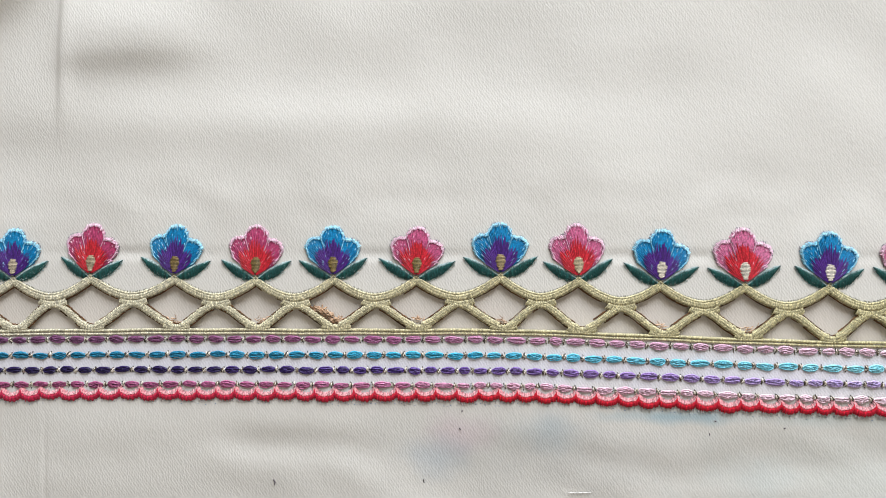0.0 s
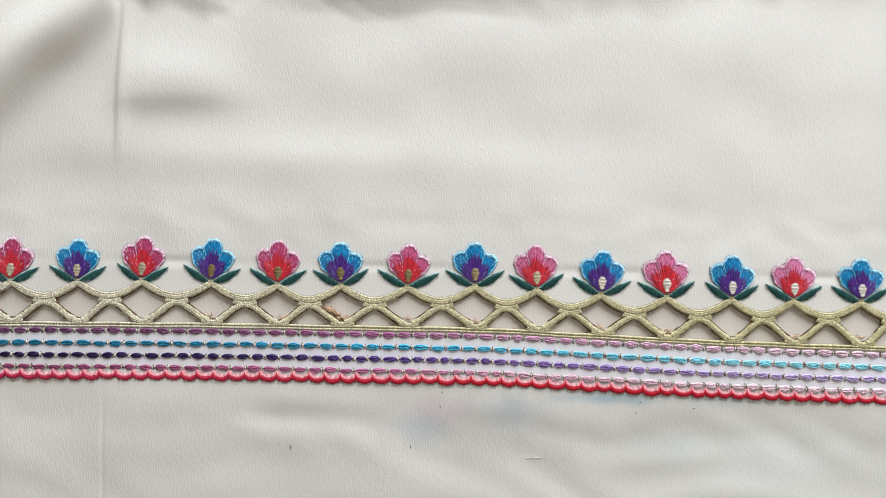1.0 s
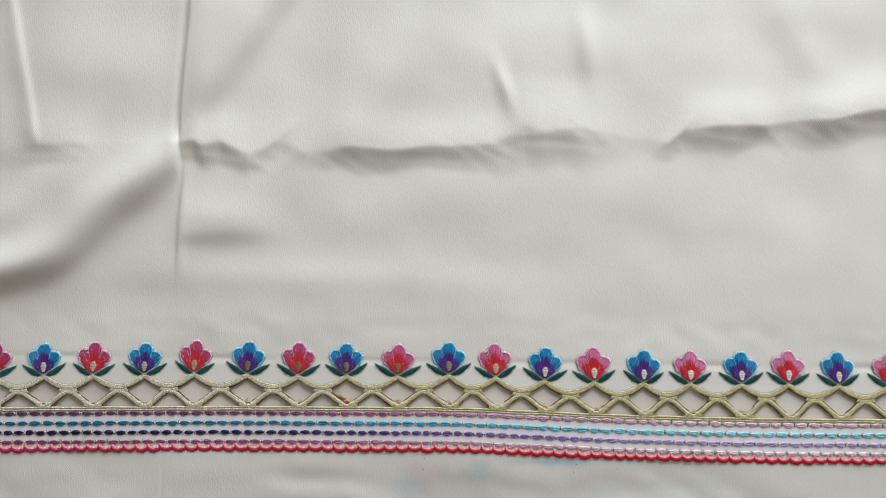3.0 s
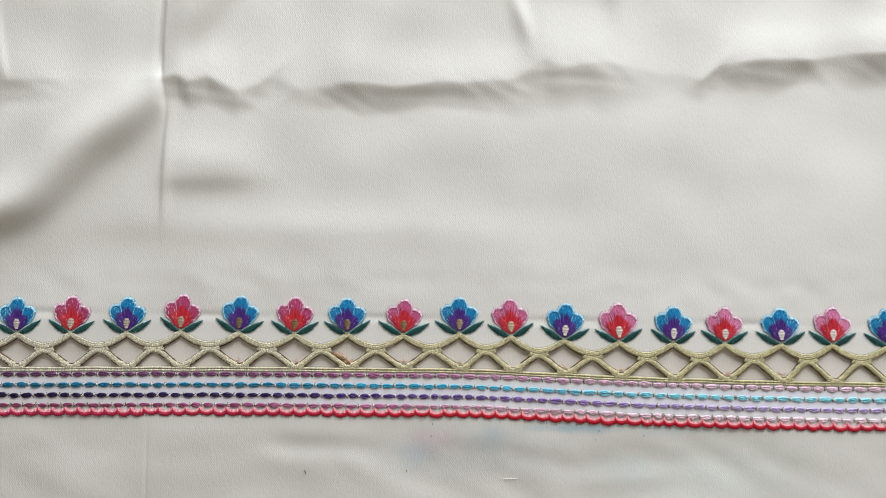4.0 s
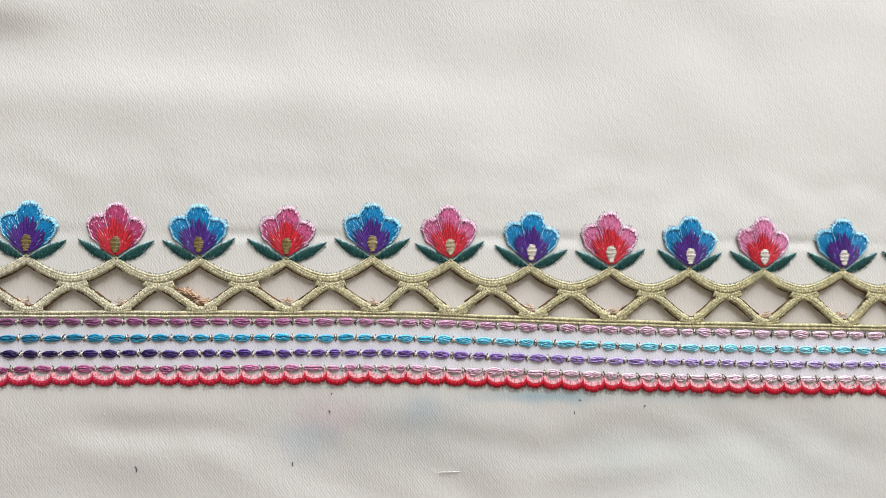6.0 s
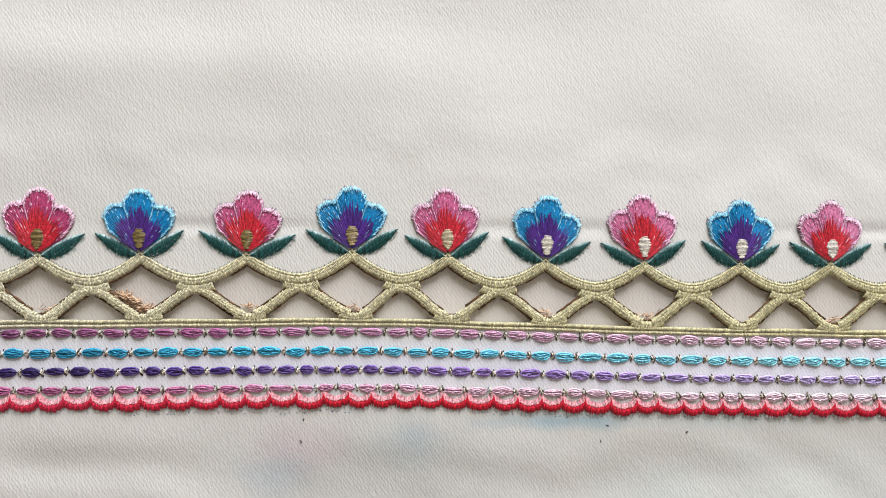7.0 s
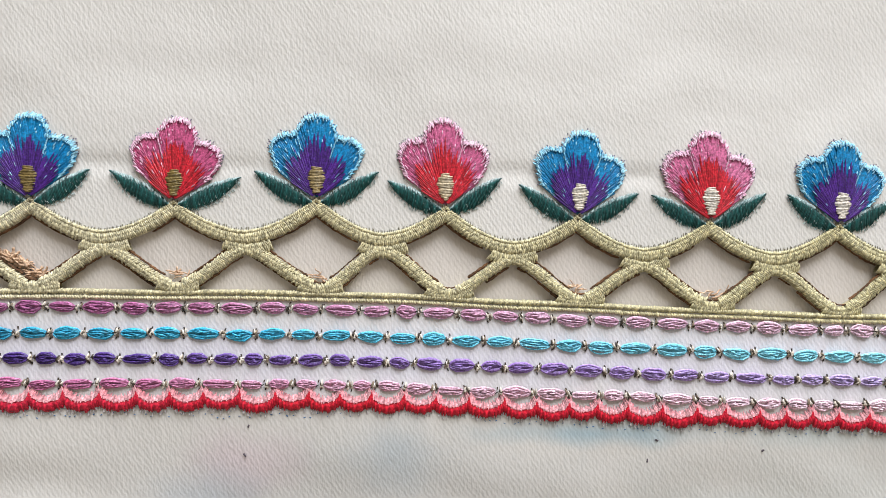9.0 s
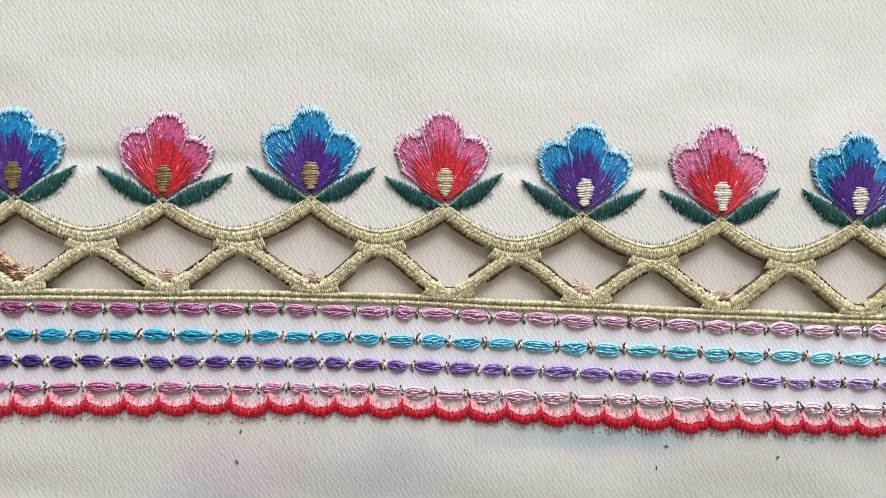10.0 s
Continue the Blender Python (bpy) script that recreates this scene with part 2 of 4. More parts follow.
# ---- geometry helpers (millimetres) ----
class Geo:
    """Vertices and faces of one mesh, in millimetres."""

    def __init__(self):
        self.v, self.f = [], []

    def strand(self, pts, width, high):
        """A thread laid along pts: a low rounded ridge with tapered ends."""
        n0, last = len(self.v), len(pts) - 1
        for i, (x, y, z) in enumerate(pts):
            a, c = pts[max(0, i - 1)], pts[min(last, i + 1)]
            dx, dy = c[0] - a[0], c[1] - a[1]
            q = math.hypot(dx, dy) or 1.0
            k = 0.55 if i in (0, last) else 1.0
            sx, sy = -dy / q * width * 0.5 * k, dx / q * width * 0.5 * k
            self.v += [(x + sx, y + sy, z - high * 0.5), (x + sx * 0.55, y + sy * 0.55, z + high * 0.35 * k),
                       (x - sx * 0.55, y - sy * 0.55, z + high * 0.35 * k), (x - sx, y - sy, z - high * 0.5)]
        for i in range(last):
            p = n0 + i * 4
            for k in range(3):
                self.f.append((p + k, p + k + 1, p + k + 5, p + k + 4))

    def ribbon(self, left, right, z_edge, z_mid, z_under):
        """A padded core between two edge lines."""
        n0 = len(self.v)
        for (a, c) in zip(left, right):
            mx, my = (a[0] + c[0]) / 2, (a[1] + c[1]) / 2
            self.v += [(a[0], a[1], z_under), (a[0], a[1], z_edge), (mx, my, z_mid), (c[0], c[1], z_edge), (c[0], c[1], z_under)]
        for i in range(len(left) - 1):
            p = n0 + i * 5
            for k in range(4):
                self.f.append((p + k, p + k + 1, p + k + 6, p + k + 5))
            self.f.append((p + 4, p, p + 5, p + 9))

    def fan(self, centre, ring, z_mid, z_edge):
        """A domed pad under satin stitches."""
        n0, n = len(self.v), len(ring)
        self.v.append((centre[0], centre[1], z_mid))
        for k in (0.5, 1.0):
            for (x, y) in ring:
                self.v.append((centre[0] + (x - centre[0]) * k, centre[1] + (y - centre[1]) * k, z_mid + (z_edge - z_mid) * k ** 2))
        for i in range(n - 1):
            self.f.append((n0, n0 + 1 + i, n0 + 2 + i))
            self.f.append((n0 + 1 + i, n0 + 1 + n + i, n0 + 2 + n + i, n0 + 2 + i))

    def mesh(self, name):
        me = bpy.data.meshes.new(name)
        me.from_pydata([(x * MM, y * MM, z * MM) for x, y, z in self.v], [], self.f)
        me.polygons.foreach_set("use_smooth", [True] * len(me.polygons))
        me.update()
        return me


def part(name, geo, material, parent, label=""):
    me = geo.mesh(name) if isinstance(geo, Geo) else geo
    if not me.materials:
        me.materials.append(material)
    ob = new(name, me)
    ob.parent = parent
    return tagged(ob, label)


def box(name, lo, hi, material):
    bm = bmesh.new()
    bmesh.ops.create_cube(bm, size=1)
    for v in bm.verts:
        v.co = Vector([lo[i] if v.co[i] < 0 else hi[i] for i in range(3)])
    me = bpy.data.meshes.new(name)
    bm.to_mesh(me)
    bm.free()
    me.materials.append(material)
    return new(name, me)


rnd = random.Random(7)


def jit(a):
    return rnd.uniform(-a, a)


def interp(x, xs, ys):
    return float(np.interp(x, xs, ys))


# ---- plan of the border, millimetres ----
APEX = [(-227.5, -3.6), (-202, -3.4), (-177, -3.0), (-151.6, -2.4), (-126.9, -1.8), (-101, -1.2), (-76.1, -0.2), (-49.2, -0.2), (-23.4, -0.5),
        (1.0, 0.0), (26.7, 0.0), (52.6, 1.0), (76.4, 0.1), (101, -1.1), (126.1, -1.5), (150.9, -1.6), (174.6, -1.5), (200.4, -1.4),
        (224, -1.1), (249.5, -1.4), (275, -1.4), (300, -1.4), (326.5, -1.4)]
BASE_X = [-240, -170, -128, -85, -44, 0, 30, 54, 67, 80, 105, 135, 160, 193, 221, 268, 340]
BASE_Y = [-20.2, -18.9, -18.0, -17.2, -16.5, -16.2, -15.9, -15.7, -15.9, -16.4, -17.1, -18.0, -18.3, -18.7, -18.8, -18.4, -18.0]
X_LO, X_HI = -227.5, 326.5


def base_y(x):
    return (interp(x - 8, BASE_X, BASE_Y) + interp(x, BASE_X, BASE_Y) + interp(x + 8, BASE_X, BASE_Y)) / 3


def scallop_y(x):
    """Middle of the arched top bar."""
    for (xa, ya), (xb, yb) in zip(APEX, APEX[1:]):
        if x <= xb:
            break
    u = max(-1.0, min(1.0, 2 * (x - xa) / (xb - xa) - 1))
    y = ya + (yb - ya) * (u + 1) / 2
    return y + 5.7 * (abs(u) ** 1.75 - 1) - 0.1


# ---- relief of the cloth ----
def sig(v):
    return 1 / (1 + np.exp(-np.clip(v, -40, 40)))


def bell(v):
    return np.exp(-v * v)


def lift(off):
    """Rise of the stitched band towards its hem, by the distance from the straight cord; it drops away past the hem."""
    o = np.asarray(-off)
    return 0.04 * np.clip(o - 1.5, 0, 19) * bell(np.maximum(o - 20.8, 0) / 16)


def relief(x, y):
    """Height of the cloth in millimetres: flat at the border, folds and creases towards the far side."""
    # shallow groove pulled in behind the flowers
    h = -0.42 * bell((y - 7.8) / 1.7) * (0.55 + 0.45 * np.sin(x / 13.0)) * sig((y - 3.0) / 0.6)
    h = h + 0.35 * np.sin(x / 37.0 + y / 29.0) * sig((y - 22) / 8) + 0.5 * np.sin(x / 61.0 - y / 33.0 + 1.0) * sig((-y - 46) / 5)
    # long fold across: patches that rise on the near side to a sharp ridge, then fall away gently
    line = np.interp(x, [-260, -178, -164, -140, -92, -82, -77, -68, -54, -36, -24, -6, 20, 52, 77, 91, 100, 128, 150, 166, 174, 195, 227, 250, 276, 340],
                     [112, 114, 117, 118, 118, 120, 117, 120, 113, 121, 115, 117, 117, 119, 121, 130, 128, 129, 125, 122, 130, 131, 134, 136, 141, 148])
    line = line + 0.5 * np.sin(x / 4.3) * bell((x - 75) / 30) + 0.6 * np.sin(x / 6.1 + 1) * sig((x + 40) / 6)
    spots = [-260, -172, -162, -146, -134, -96, -86, -74, -58, -46, -30, -16, -6, 12, 40, 66, 80, 92, 122, 132, 148, 164, 176, 190, 212, 222, 234, 246, 262, 276, 340]
    rise = [0.5, 0.6, 2.0, 1.8, 0.3, 0.2, 2.6, 2.9, 2.0, 1.4, 0.5, 0.8, 2.6, 3.0, 2.6, 2.4, 1.9, 3.4, 2.8, 1.0, 0.2, 0.5, 1.4, 2.9, 2.4, 0.3, 0.9, 3.1, 3.0, 2.4, 2.2]
    strength = sum(np.interp(x + k, spots, rise) for k in (-6, -3, 0, 3, 6)) / 5
    reach = np.interp(x, [-260, -90, -76, -50, -30, -6, 40, 70, 84, 96, 126, 150, 176, 195, 215, 236, 262, 340], [12, 12, 15, 12, 9, 14, 13, 16, 22, 24, 22, 12, 15, 15, 12, 15, 17, 17])
    reach = reach * (1 + 0.14 * np.sin(x / 9.3 + 1.4 * np.sin(x / 17.0)) + 0.04 * np.sin(x / 3.1))
    u = np.clip((y - line) / reach + 1, 0, 1)
    above = np.maximum(y - line, 0)
    h = h + 1.35 * strength * (0.45 * u * u * (3 - 2 * u) + 0.55 * u * u) * (0.45 + 0.55 * bell(above / 17))
    # small puckers under the fold
    h = h + 0.26 * np.sin(x / 5.2 + 1.9 * np.sin(y / 4.3 + x / 17)) * np.sin(y / 2.3 + x / 7.0 + np.sin(x / 10)) * bell((y - line + 5) / 6) * np.clip(strength / 3, 0, 1)
    # short slanting tucks that run into the fold
    for tx, ty, lean, size in ((-38, 121, 0.9, 1.0), (-28, 111, 0.7, 0.6), (-52, 108, -0.5, 0.7), (18, 108, -0.45, 0.8), (170, 125, 0.8, 1.1), (222, 124, -0.7, 0.7)):
        across = (y - ty) - lean * (x - tx)
        h = h + 0.6 * size * sig(across / 1.3) * bell(np.maximum(across, 0) / 6) * bell((x - tx) / 9)
    # bright swell behind the fold at the far right
    h = h + 1.5 * u * u * bell(np.maximum(above - 3, 0) / 15) * sig((x - 182) / 15)
    # slanting fold that ends at the crease, flatter towards its low end
    px, py = x + 90, y - 106
    d, s = -0.694 * px + 0.72 * py, -(0.72 * px + 0.694 * py)
    d = d - 12 * (np.clip(s - 65, 0, 70) / 38) ** 2 + 0.8 * np.sin(s / 9.0)
    cx = -88.0 - 2.6 * sig((y - 125) / 8) + 0.8 * bell((y - 103) / 10) + 0.03 * np.maximum(y - 132, 0)
    h = h + 9.2 * sig(d / 2.8) * bell(np.maximum(d - 7, 0) / 17) * sig((cx - 0.8 - x) / 0.7) * sig((117 - y) / 7)
    h = h + 2.2 * sig((d - 30) / 4) * bell(np.maximum(d - 38, 0) / 13) * sig((-96 - x) / 5) * sig((112 - y) / 4)
    # pressed crease: a small step that stands up beyond the fold
    near, far = sig((y - 54) / 4) * sig((116 - y) / 3), sig((y - 112) / 5)
    step = sig((x - cx) / 0.45)
    h = h + near * 0.95 * step * bell(np.maximum(x - cx - 1, 0) / 4) + far * 1.7 * step * bell(np.maximum(x - cx - 1, 0) / 11)
    h = h - far * 0.5 * bell((x - cx + 2.5) / 2.0)
    h = h - 0.16 * bell((x + 89) / 0.9) * sig((-y - 46) / 4)
    # ripple to the right of the crease
    h = h + 2.6 * sig((y - 69 - 0.05 * (x + 60)) / 2.3) * bell(np.maximum(y - 77, 0) / 14) * sig((x + 86) / 3) * sig((-47 - x) / 6)
    # standing fold and hollows in the far part
    side = x + 163 + 0.246 * (y - 118)
    h = h + 1.3 * sig(-side / 0.8) * bell(np.minimum(side, 0) / 8) * sig((y - 119) / 2)
    h = h + 5.0 * sig((-x - 55 + 0.62 * (y - 165)) / 3.6) * bell((x + 66 - 0.62 * (y - 165)) / 20) * sig((y - 138) / 6) * sig((x + 84) / 3)
    h = h + 1.5 * bell((x - 80 + 0.30 * (y - 150)) / 4) * bell((y - 152) / 13)
    h = h + 1.9 * bell((x - 124 + 0.1 * (y - 170)) / 6) * bell((y - 174) / 20)
    h = h + 1.6 * bell((x - 30 - 0.5 * (y - 170)) / 14) * sig((y - 140) / 8)
    h = h + 1.8 * sig((x - 230 - 0.5 * (172 - y)) / 5) * bell(np.maximum(x - 236 - 0.5 * (172 - y), 0) / 16) * sig((y - 158) / 4)
    # the near part hangs a little lower
    h = h - 0.03 * np.clip(np.logaddexp(0, (-43 - y) / 3) * 3, 0, 50) + lift(y - np.interp(x, BASE_X, BASE_Y))
    # slack beside the border
    h = h + 0.36 * np.sin(x / 10 + 2 * np.sin(y / 9 + x / 31)) * np.sin(y / 5.5 + x / 27 + np.sin(x / 14)) * sig((-y - 45) / 3) * (0.35 + 0.65 * bell((x - 130) / 70))
    h = h + 0.9 * bell((y - 49) / 9) * bell((x + 30) / 90)
    h = h - 0.9 * bell((y + 51) / 5) * bell((x + 14) / 26) - 0.25 * bell((y + 54) / 6) * bell((x - 150) / 30)
    return h


def sheet(xs, low, high, rows, ease):
    """A cloth panel between two lines across, with its relief."""
    X = np.repeat(xs[:, None], rows, 1)
    v = np.linspace(0, 1, rows) ** ease
    Y = low[:, None] + (high - low)[:, None] * v[None, :]
    H = relief(X, Y)
    rough_h = np.array([noise.noise((a * 0.05, c * 0.05, 3.0)) for a, c in zip(X.ravel(), Y.ravel())]).reshape(X.shape)
    swell = np.array([noise.noise((a * 0.021, c * 0.026, 7.0)) for a, c in zip(X.ravel(), Y.ravel())]).reshape(X.shape)
    pucker = np.array([noise.noise((a * 0.085, c * 0.10, 1.0)) for a, c in zip(X.ravel(), Y.ravel())]).reshape(X.shape)
    H = H + 0.3 * pucker * (bell((Y - 24) / 9) + 0.7 * bell((Y + 52) / 9))
    return X, Y, H + (0.25 * rough_h + 1.3 * swell) * sig((np.abs(Y + 14) - 30) / 7)


def add_sheet(geo, X, Y, Z):
    n0, (a, c) = len(geo.v), X.shape
    geo.v += list(zip(X.ravel().tolist(), Y.ravel().tolist(), Z.ravel().tolist()))
    for i in range(a - 1):
        p = n0 + i * c
        geo.f += [(p + j, p + c + j, p + c + j + 1, p + j + 1) for j in range(c - 1)]


# ---- room (unseen, warm walls added for fill) and table ----
def room():
    x0, x1, y0, y1, z0, z1 = -1.9, 1.9, -1.9, 1.2, -0.75, 1.85
    t = 0.1
    tagged(box("floor", (x0 - t, y0 - t, z0 - t), (x1 + t, y1 + t, z0), M_FLOOR), "plain grey floor of the room", "floor", kind="structure")
    tagged(box("ceiling", (x0 - t, y0 - t, z1), (x1 + t, y1 + t, z1 + t), M_WALL), "plain unseen cream ceiling", "ceiling", kind="structure")
    tagged(box("wall_west", (x0 - t, y0, z0), (x0, y1, z1), M_WALL), "plain unseen cream wall", "wall", kind="structure")
    tagged(box("wall_east", (x1, y0, z0), (x1 + t, y1, z1), M_WALL), "plain unseen cream wall", "wall", kind="structure")
    tagged(box("wall_south", (x0 - t, y0 - t, z0), (x1 + t, y0, z1), M_WALL), "plain unseen cream wall", "wall", kind="structure")
    wl, wr, wb, wt = WIN_X - WIN_W / 2, WIN_X + WIN_W / 2, WIN_Z - WIN_H / 2, WIN_Z + WIN_H / 2
    bm = bmesh.new()
    for lo, hi in (((x0 - t, z0), (wl, z1)), ((wr, z0), (x1 + t, z1)), ((wl, z0), (wr, wb)), ((wl, wt), (wr, z1))):
        made = bmesh.ops.create_cube(bm, size=1)["verts"]
        for v in made:
            v.co = Vector((lo[0] if v.co.x < 0 else hi[0], y1 if v.co.y < 0 else y1 + t, lo[1] if v.co.z < 0 else hi[1]))
    me = bpy.data.meshes.new("wall_north")
    bm.to_mesh(me)
    bm.free()
    me.materials.append(M_WALL)
    tagged(new("wall_north", me), "plain unseen cream wall with an added window opening", "wall", kind="structure")


def table():
    top = new("table")
    top.location = (0.05, 0.05, -0.75)
    tagged(top, "plain wooden table wholly covered by cream cloth", "table")

    def slab(name, lo, hi):
        ob = box(name, lo, hi, M_WOOD)
        ob.parent = top
    slab("tabletop", (-0.62, -0.48, 0.715), (0.62, 0.48, 0.7446))
    for sx in (-1, 1):
        for sy in (-1, 1):
            cx, cy = sx * 0.56, sy * 0.42
            slab("leg", (cx - 0.025, cy - 0.025, 0.0), (cx + 0.025, cy + 0.025, 0.715))


room()
table()

# ---- lining that shows through the cutwork ----
lining = Geo()
lx = np.linspace(-330, 430, 191)
LX = np.repeat(lx[:, None], 181, 1)
LY = np.repeat(np.linspace(-260, 300, 181)[None, :], 191, 0)
add_sheet(lining, LX, LY, -1.5 - 3.35 * sig((np.abs(LY + 8) - 19) / 2.5) + 0.2 * np.sin(LX / 17) + 0.15 * np.sin(LY / 11 + LX / 23))
lining_ob = part("lining_cloth", lining, M_LINING, None)
tagged(lining_ob, "plain cream twill layer lying flat beneath the embroidered cloth", "cloth")

# ---- the embroidered cloth ----
cloth = new("embroidered_cloth")
tagged(cloth, "cream twill cloth with an embroidered cutwork flower border, creased", "cloth")
panel = Geo()
xs = np.unique(np.round(np.r_[np.arange(X_LO, X_HI + 0.01, 1.0), np.arange(-93, -82, 0.3)], 2))
top_edge = np.array([scallop_y(x) for x in xs])
foot = np.array([base_y(x) for x in xs])
add_sheet(panel, *sheet(xs, top_edge, np.full_like(xs, 262.0), 250, 1.12))
add_sheet(panel, *sheet(xs, np.full_like(xs, -190.0), foot, 90, 0.8))
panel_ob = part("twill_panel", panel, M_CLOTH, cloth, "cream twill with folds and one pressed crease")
for sheet_ob in (panel_ob, lining_ob):
    body = sheet_ob.modifiers.new("thickness", "SOLIDIFY")
    body.thickness, body.offset = 0.0004, -1.0


# ---- satin bars ----
def satin(geo, line, width, pitch, high, z, lean=0.0, thick=0.36, rough=0.12, stray=0.12, lanes=1):
    """Stitches laid across a line over a padded core; two or three lanes of short ones give the braided look."""
    P = np.array(line)
    seg = np.hypot(*np.diff(P, axis=0).T)
    s = np.r_[0, np.cumsum(seg)]
    n = max(2, int(s[-1] / pitch))
    left, right = [], []
    for i in range(n + 1):
        for j in range(lanes):
            t = s[-1] * i / n + pitch * (0.5 * (j % 2) + jit(0.12))
            x, y = np.interp(t, s, P[:, 0]), np.interp(t, s, P[:, 1])
            xb, yb = np.interp(t + 0.3, s, P[:, 0]), np.interp(t + 0.3, s, P[:, 1])
            xa, ya = np.interp(t - 0.3, s, P[:, 0]), np.interp(t - 0.3, s, P[:, 1])
            q = math.hypot(xb - xa, yb - ya) or 1
            ux, uy = (xb - xa) / q, (yb - ya) / q
            nx, ny = -uy, ux
            if j == 0:
                left.append((x + nx * width * 0.44, y + ny * width * 0.44))
                right.append((x - nx * width * 0.44, y - ny * width * 0.44))
            half = width / 2 + jit(rough)
            k0, k1 = -1 + 2 * j / lanes, -1 + 2 * (j + 1) / lanes
            if lanes > 1:
                k0, k1 = max(-1.0, k0 - 0.1 + jit(0.06)), min(1.0, k1 + 0.1 + jit(0.06))
            sk = (lean if j % 2 == 0 else -lean) + jit(stray)
            hump = 0.11 if lanes > 1 else 0.0
            pts = []
            for c in (0, 0.3, 0.7, 1):
                k = k0 + (k1 - k0) * c
                pts.append((x + nx * half * k + ux * sk * (c - 0.5) * 2, y + ny * half * k + uy * sk * (c - 0.5) * 2,
                            z + high * (1 - abs(k) ** 2.4) + hump * math.sin(math.pi * c) + jit(0.04)))
            geo.strand(pts, thick * (1.05 + jit(0.18)), 0.24)
    geo.ribbon(left, right, z - 0.16, z + high * 0.72, z - 1.0)


def singe(geo, line, side, reach, z):
    """A broken line of scorched thread ends along a cut edge; also paints its shade."""
    P = np.array(line)
    i = 0
    while i < len(P) - 3:
        run = rnd.randint(5, 13)
        if rnd.random() < 0.93:
            pts = []
            for j in range(i, min(i + run + 2, len(P) - 1)):
                d = P[j + 1] - P[j]
                q = math.hypot(*d) or 1
                r = side * (reach + jit(0.07))
                pts.append((P[j][0] - d[1] / q * r, P[j][1] + d[0] / q * r, z + jit(0.12)))
            if len(pts) > 2:
                geo.strand(pts, rnd.uniform(0.22, 0.6), 0.5)
        i += run


def lattice():
    for k, ((xa, ya), (xb, yb)) in enumerate(zip(APEX, APEX[1:])):
        line = [(x, scallop_y(x)) for x in np.linspace(xa, xb, 34)]
        g = Geo()
        satin(g, line, 2.4, 0.34, 0.45, 0.15, lean=0.06, thick=0.36, rough=0.18, stray=0.2, lanes=2)
        upper = [(x, y + 1.15) for x, y in line]
        satin(g, upper, 0.75, 0.40, 0.3, 0.34, lean=0.16, thick=0.36, rough=0.08)
        bar = part("arched_bar", g, M_GOLD, cloth, "pale gold satin-stitched arch")
        s = Geo()
        for i in range(0, 62):
            x = xa + (xb - xa) * i / 62 + jit(0.14)
            y = scallop_y(x) + 1.6
            s.strand([(x, y - 0.25, 0.24), (x + jit(0.16), y + rnd.uniform(0.15, 0.5), 0.1)], 0.26, 0.16)
        part("needle_stitching", s, M_OLIVE, bar, "olive thread ends along the arch")
        mid = ((xa + xb) / 2 + 0.5, (ya + yb) / 2 - 7.9)
        g = Geo()
        satin(g, [(mid[0] + u * 4.2, mid[1] + 0.15 + 1.0 * u * u) for u in np.linspace(-1, 1, 9)], 2.5, 0.35, 0.4, 0.1, lean=0.1, thick=0.37, rough=0.2, stray=0.2, lanes=2)
        part("bar_junction", g, M_GOLD, cloth, "pale gold satin-stitched junction")
        g = Geo()
        foot_x, wide = xb + 1.0, rnd.uniform(3.4, 4.4)
        satin(g, [(foot_x + u * wide, base_y(foot_x) + 1.25 + 0.7 * u * u) for u in np.linspace(-1, 1, 9)], 2.2, 0.35, 0.42, 0.1, lean=0.1, thick=0.37, rough=0.2, stray=0.2, lanes=2)
        bar_foot = part("bar_foot", g, M_GOLD, cloth, "pale gold satin-stitched foot of the bars")
        s = Geo()
        singe(s, [(foot_x + u * 2.4, base_y(foot_x) + 1.3 + 0.7 * u * u) for u in np.linspace(-1, 1, 26)], 1, 1.2, 0.0)
        part("singed_shaded_edge", s, M_SINGED_SHADE, bar_foot, "brown scorched cut edge, darkened for its shade")
        for side, end in ((-1, (xa + 2.4 + jit(0.3), base_y(xa) + 1.8)), (1, (xb - 0.5 + jit(0.3), base_y(xb) + 1.8))):
            g = Geo()
            sx, sy = mid[0] + side * 0.9, mid[1] + 0.1
            wob, amp = jit(1.0), jit(0.22)
            limb = []
            for u in np.linspace(0, 1, 22):
                ease = 0.62 * u + 0.38 * (0.5 - 0.5 * math.cos(math.pi * u))
                limb.append((sx + (end[0] - sx) * u, sy + (end[1] - sy) * ease + amp * math.sin(5 * u + wob)))
            satin(g, limb, 2.35 + jit(0.25), 0.35, 0.5, 0.1, lean=0.14, thick=0.36, rough=0.2, stray=0.2, lanes=3)
            b = part("slanted_bar", g, M_GOLD, cloth, "pale gold satin-stitched bar")
            s = Geo()
            fine = [tuple(v) for v in np.stack([np.interp(np.linspace(1, 19, 40), range(22), [p[k] for p in limb]) for k in (0, 1)], 1)]
            singe(s, fine, 1, 1.34, -0.12)
            singe(s, fine, -1, 1.34, -0.12)
            part("singed_shaded_edge", s, M_SINGED_SHADE, b, "brown scorched cut edge, darkened for its shade")
        s = Geo()
        arc = [(x, scallop_y(x)) for x in np.linspace(xa + 0.4, xb - 0.4, 60)]
        singe(s, arc[:22], -1, 1.38, -0.12)
        singe(s, arc[38:], -1, 1.38, -0.12)
        part("singed_shaded_edge", s, M_SINGED_SHADE, bar, "brown scorched cut edge, darkened for its shade")
    xs2 = np.arange(X_LO, X_HI, 1.0)
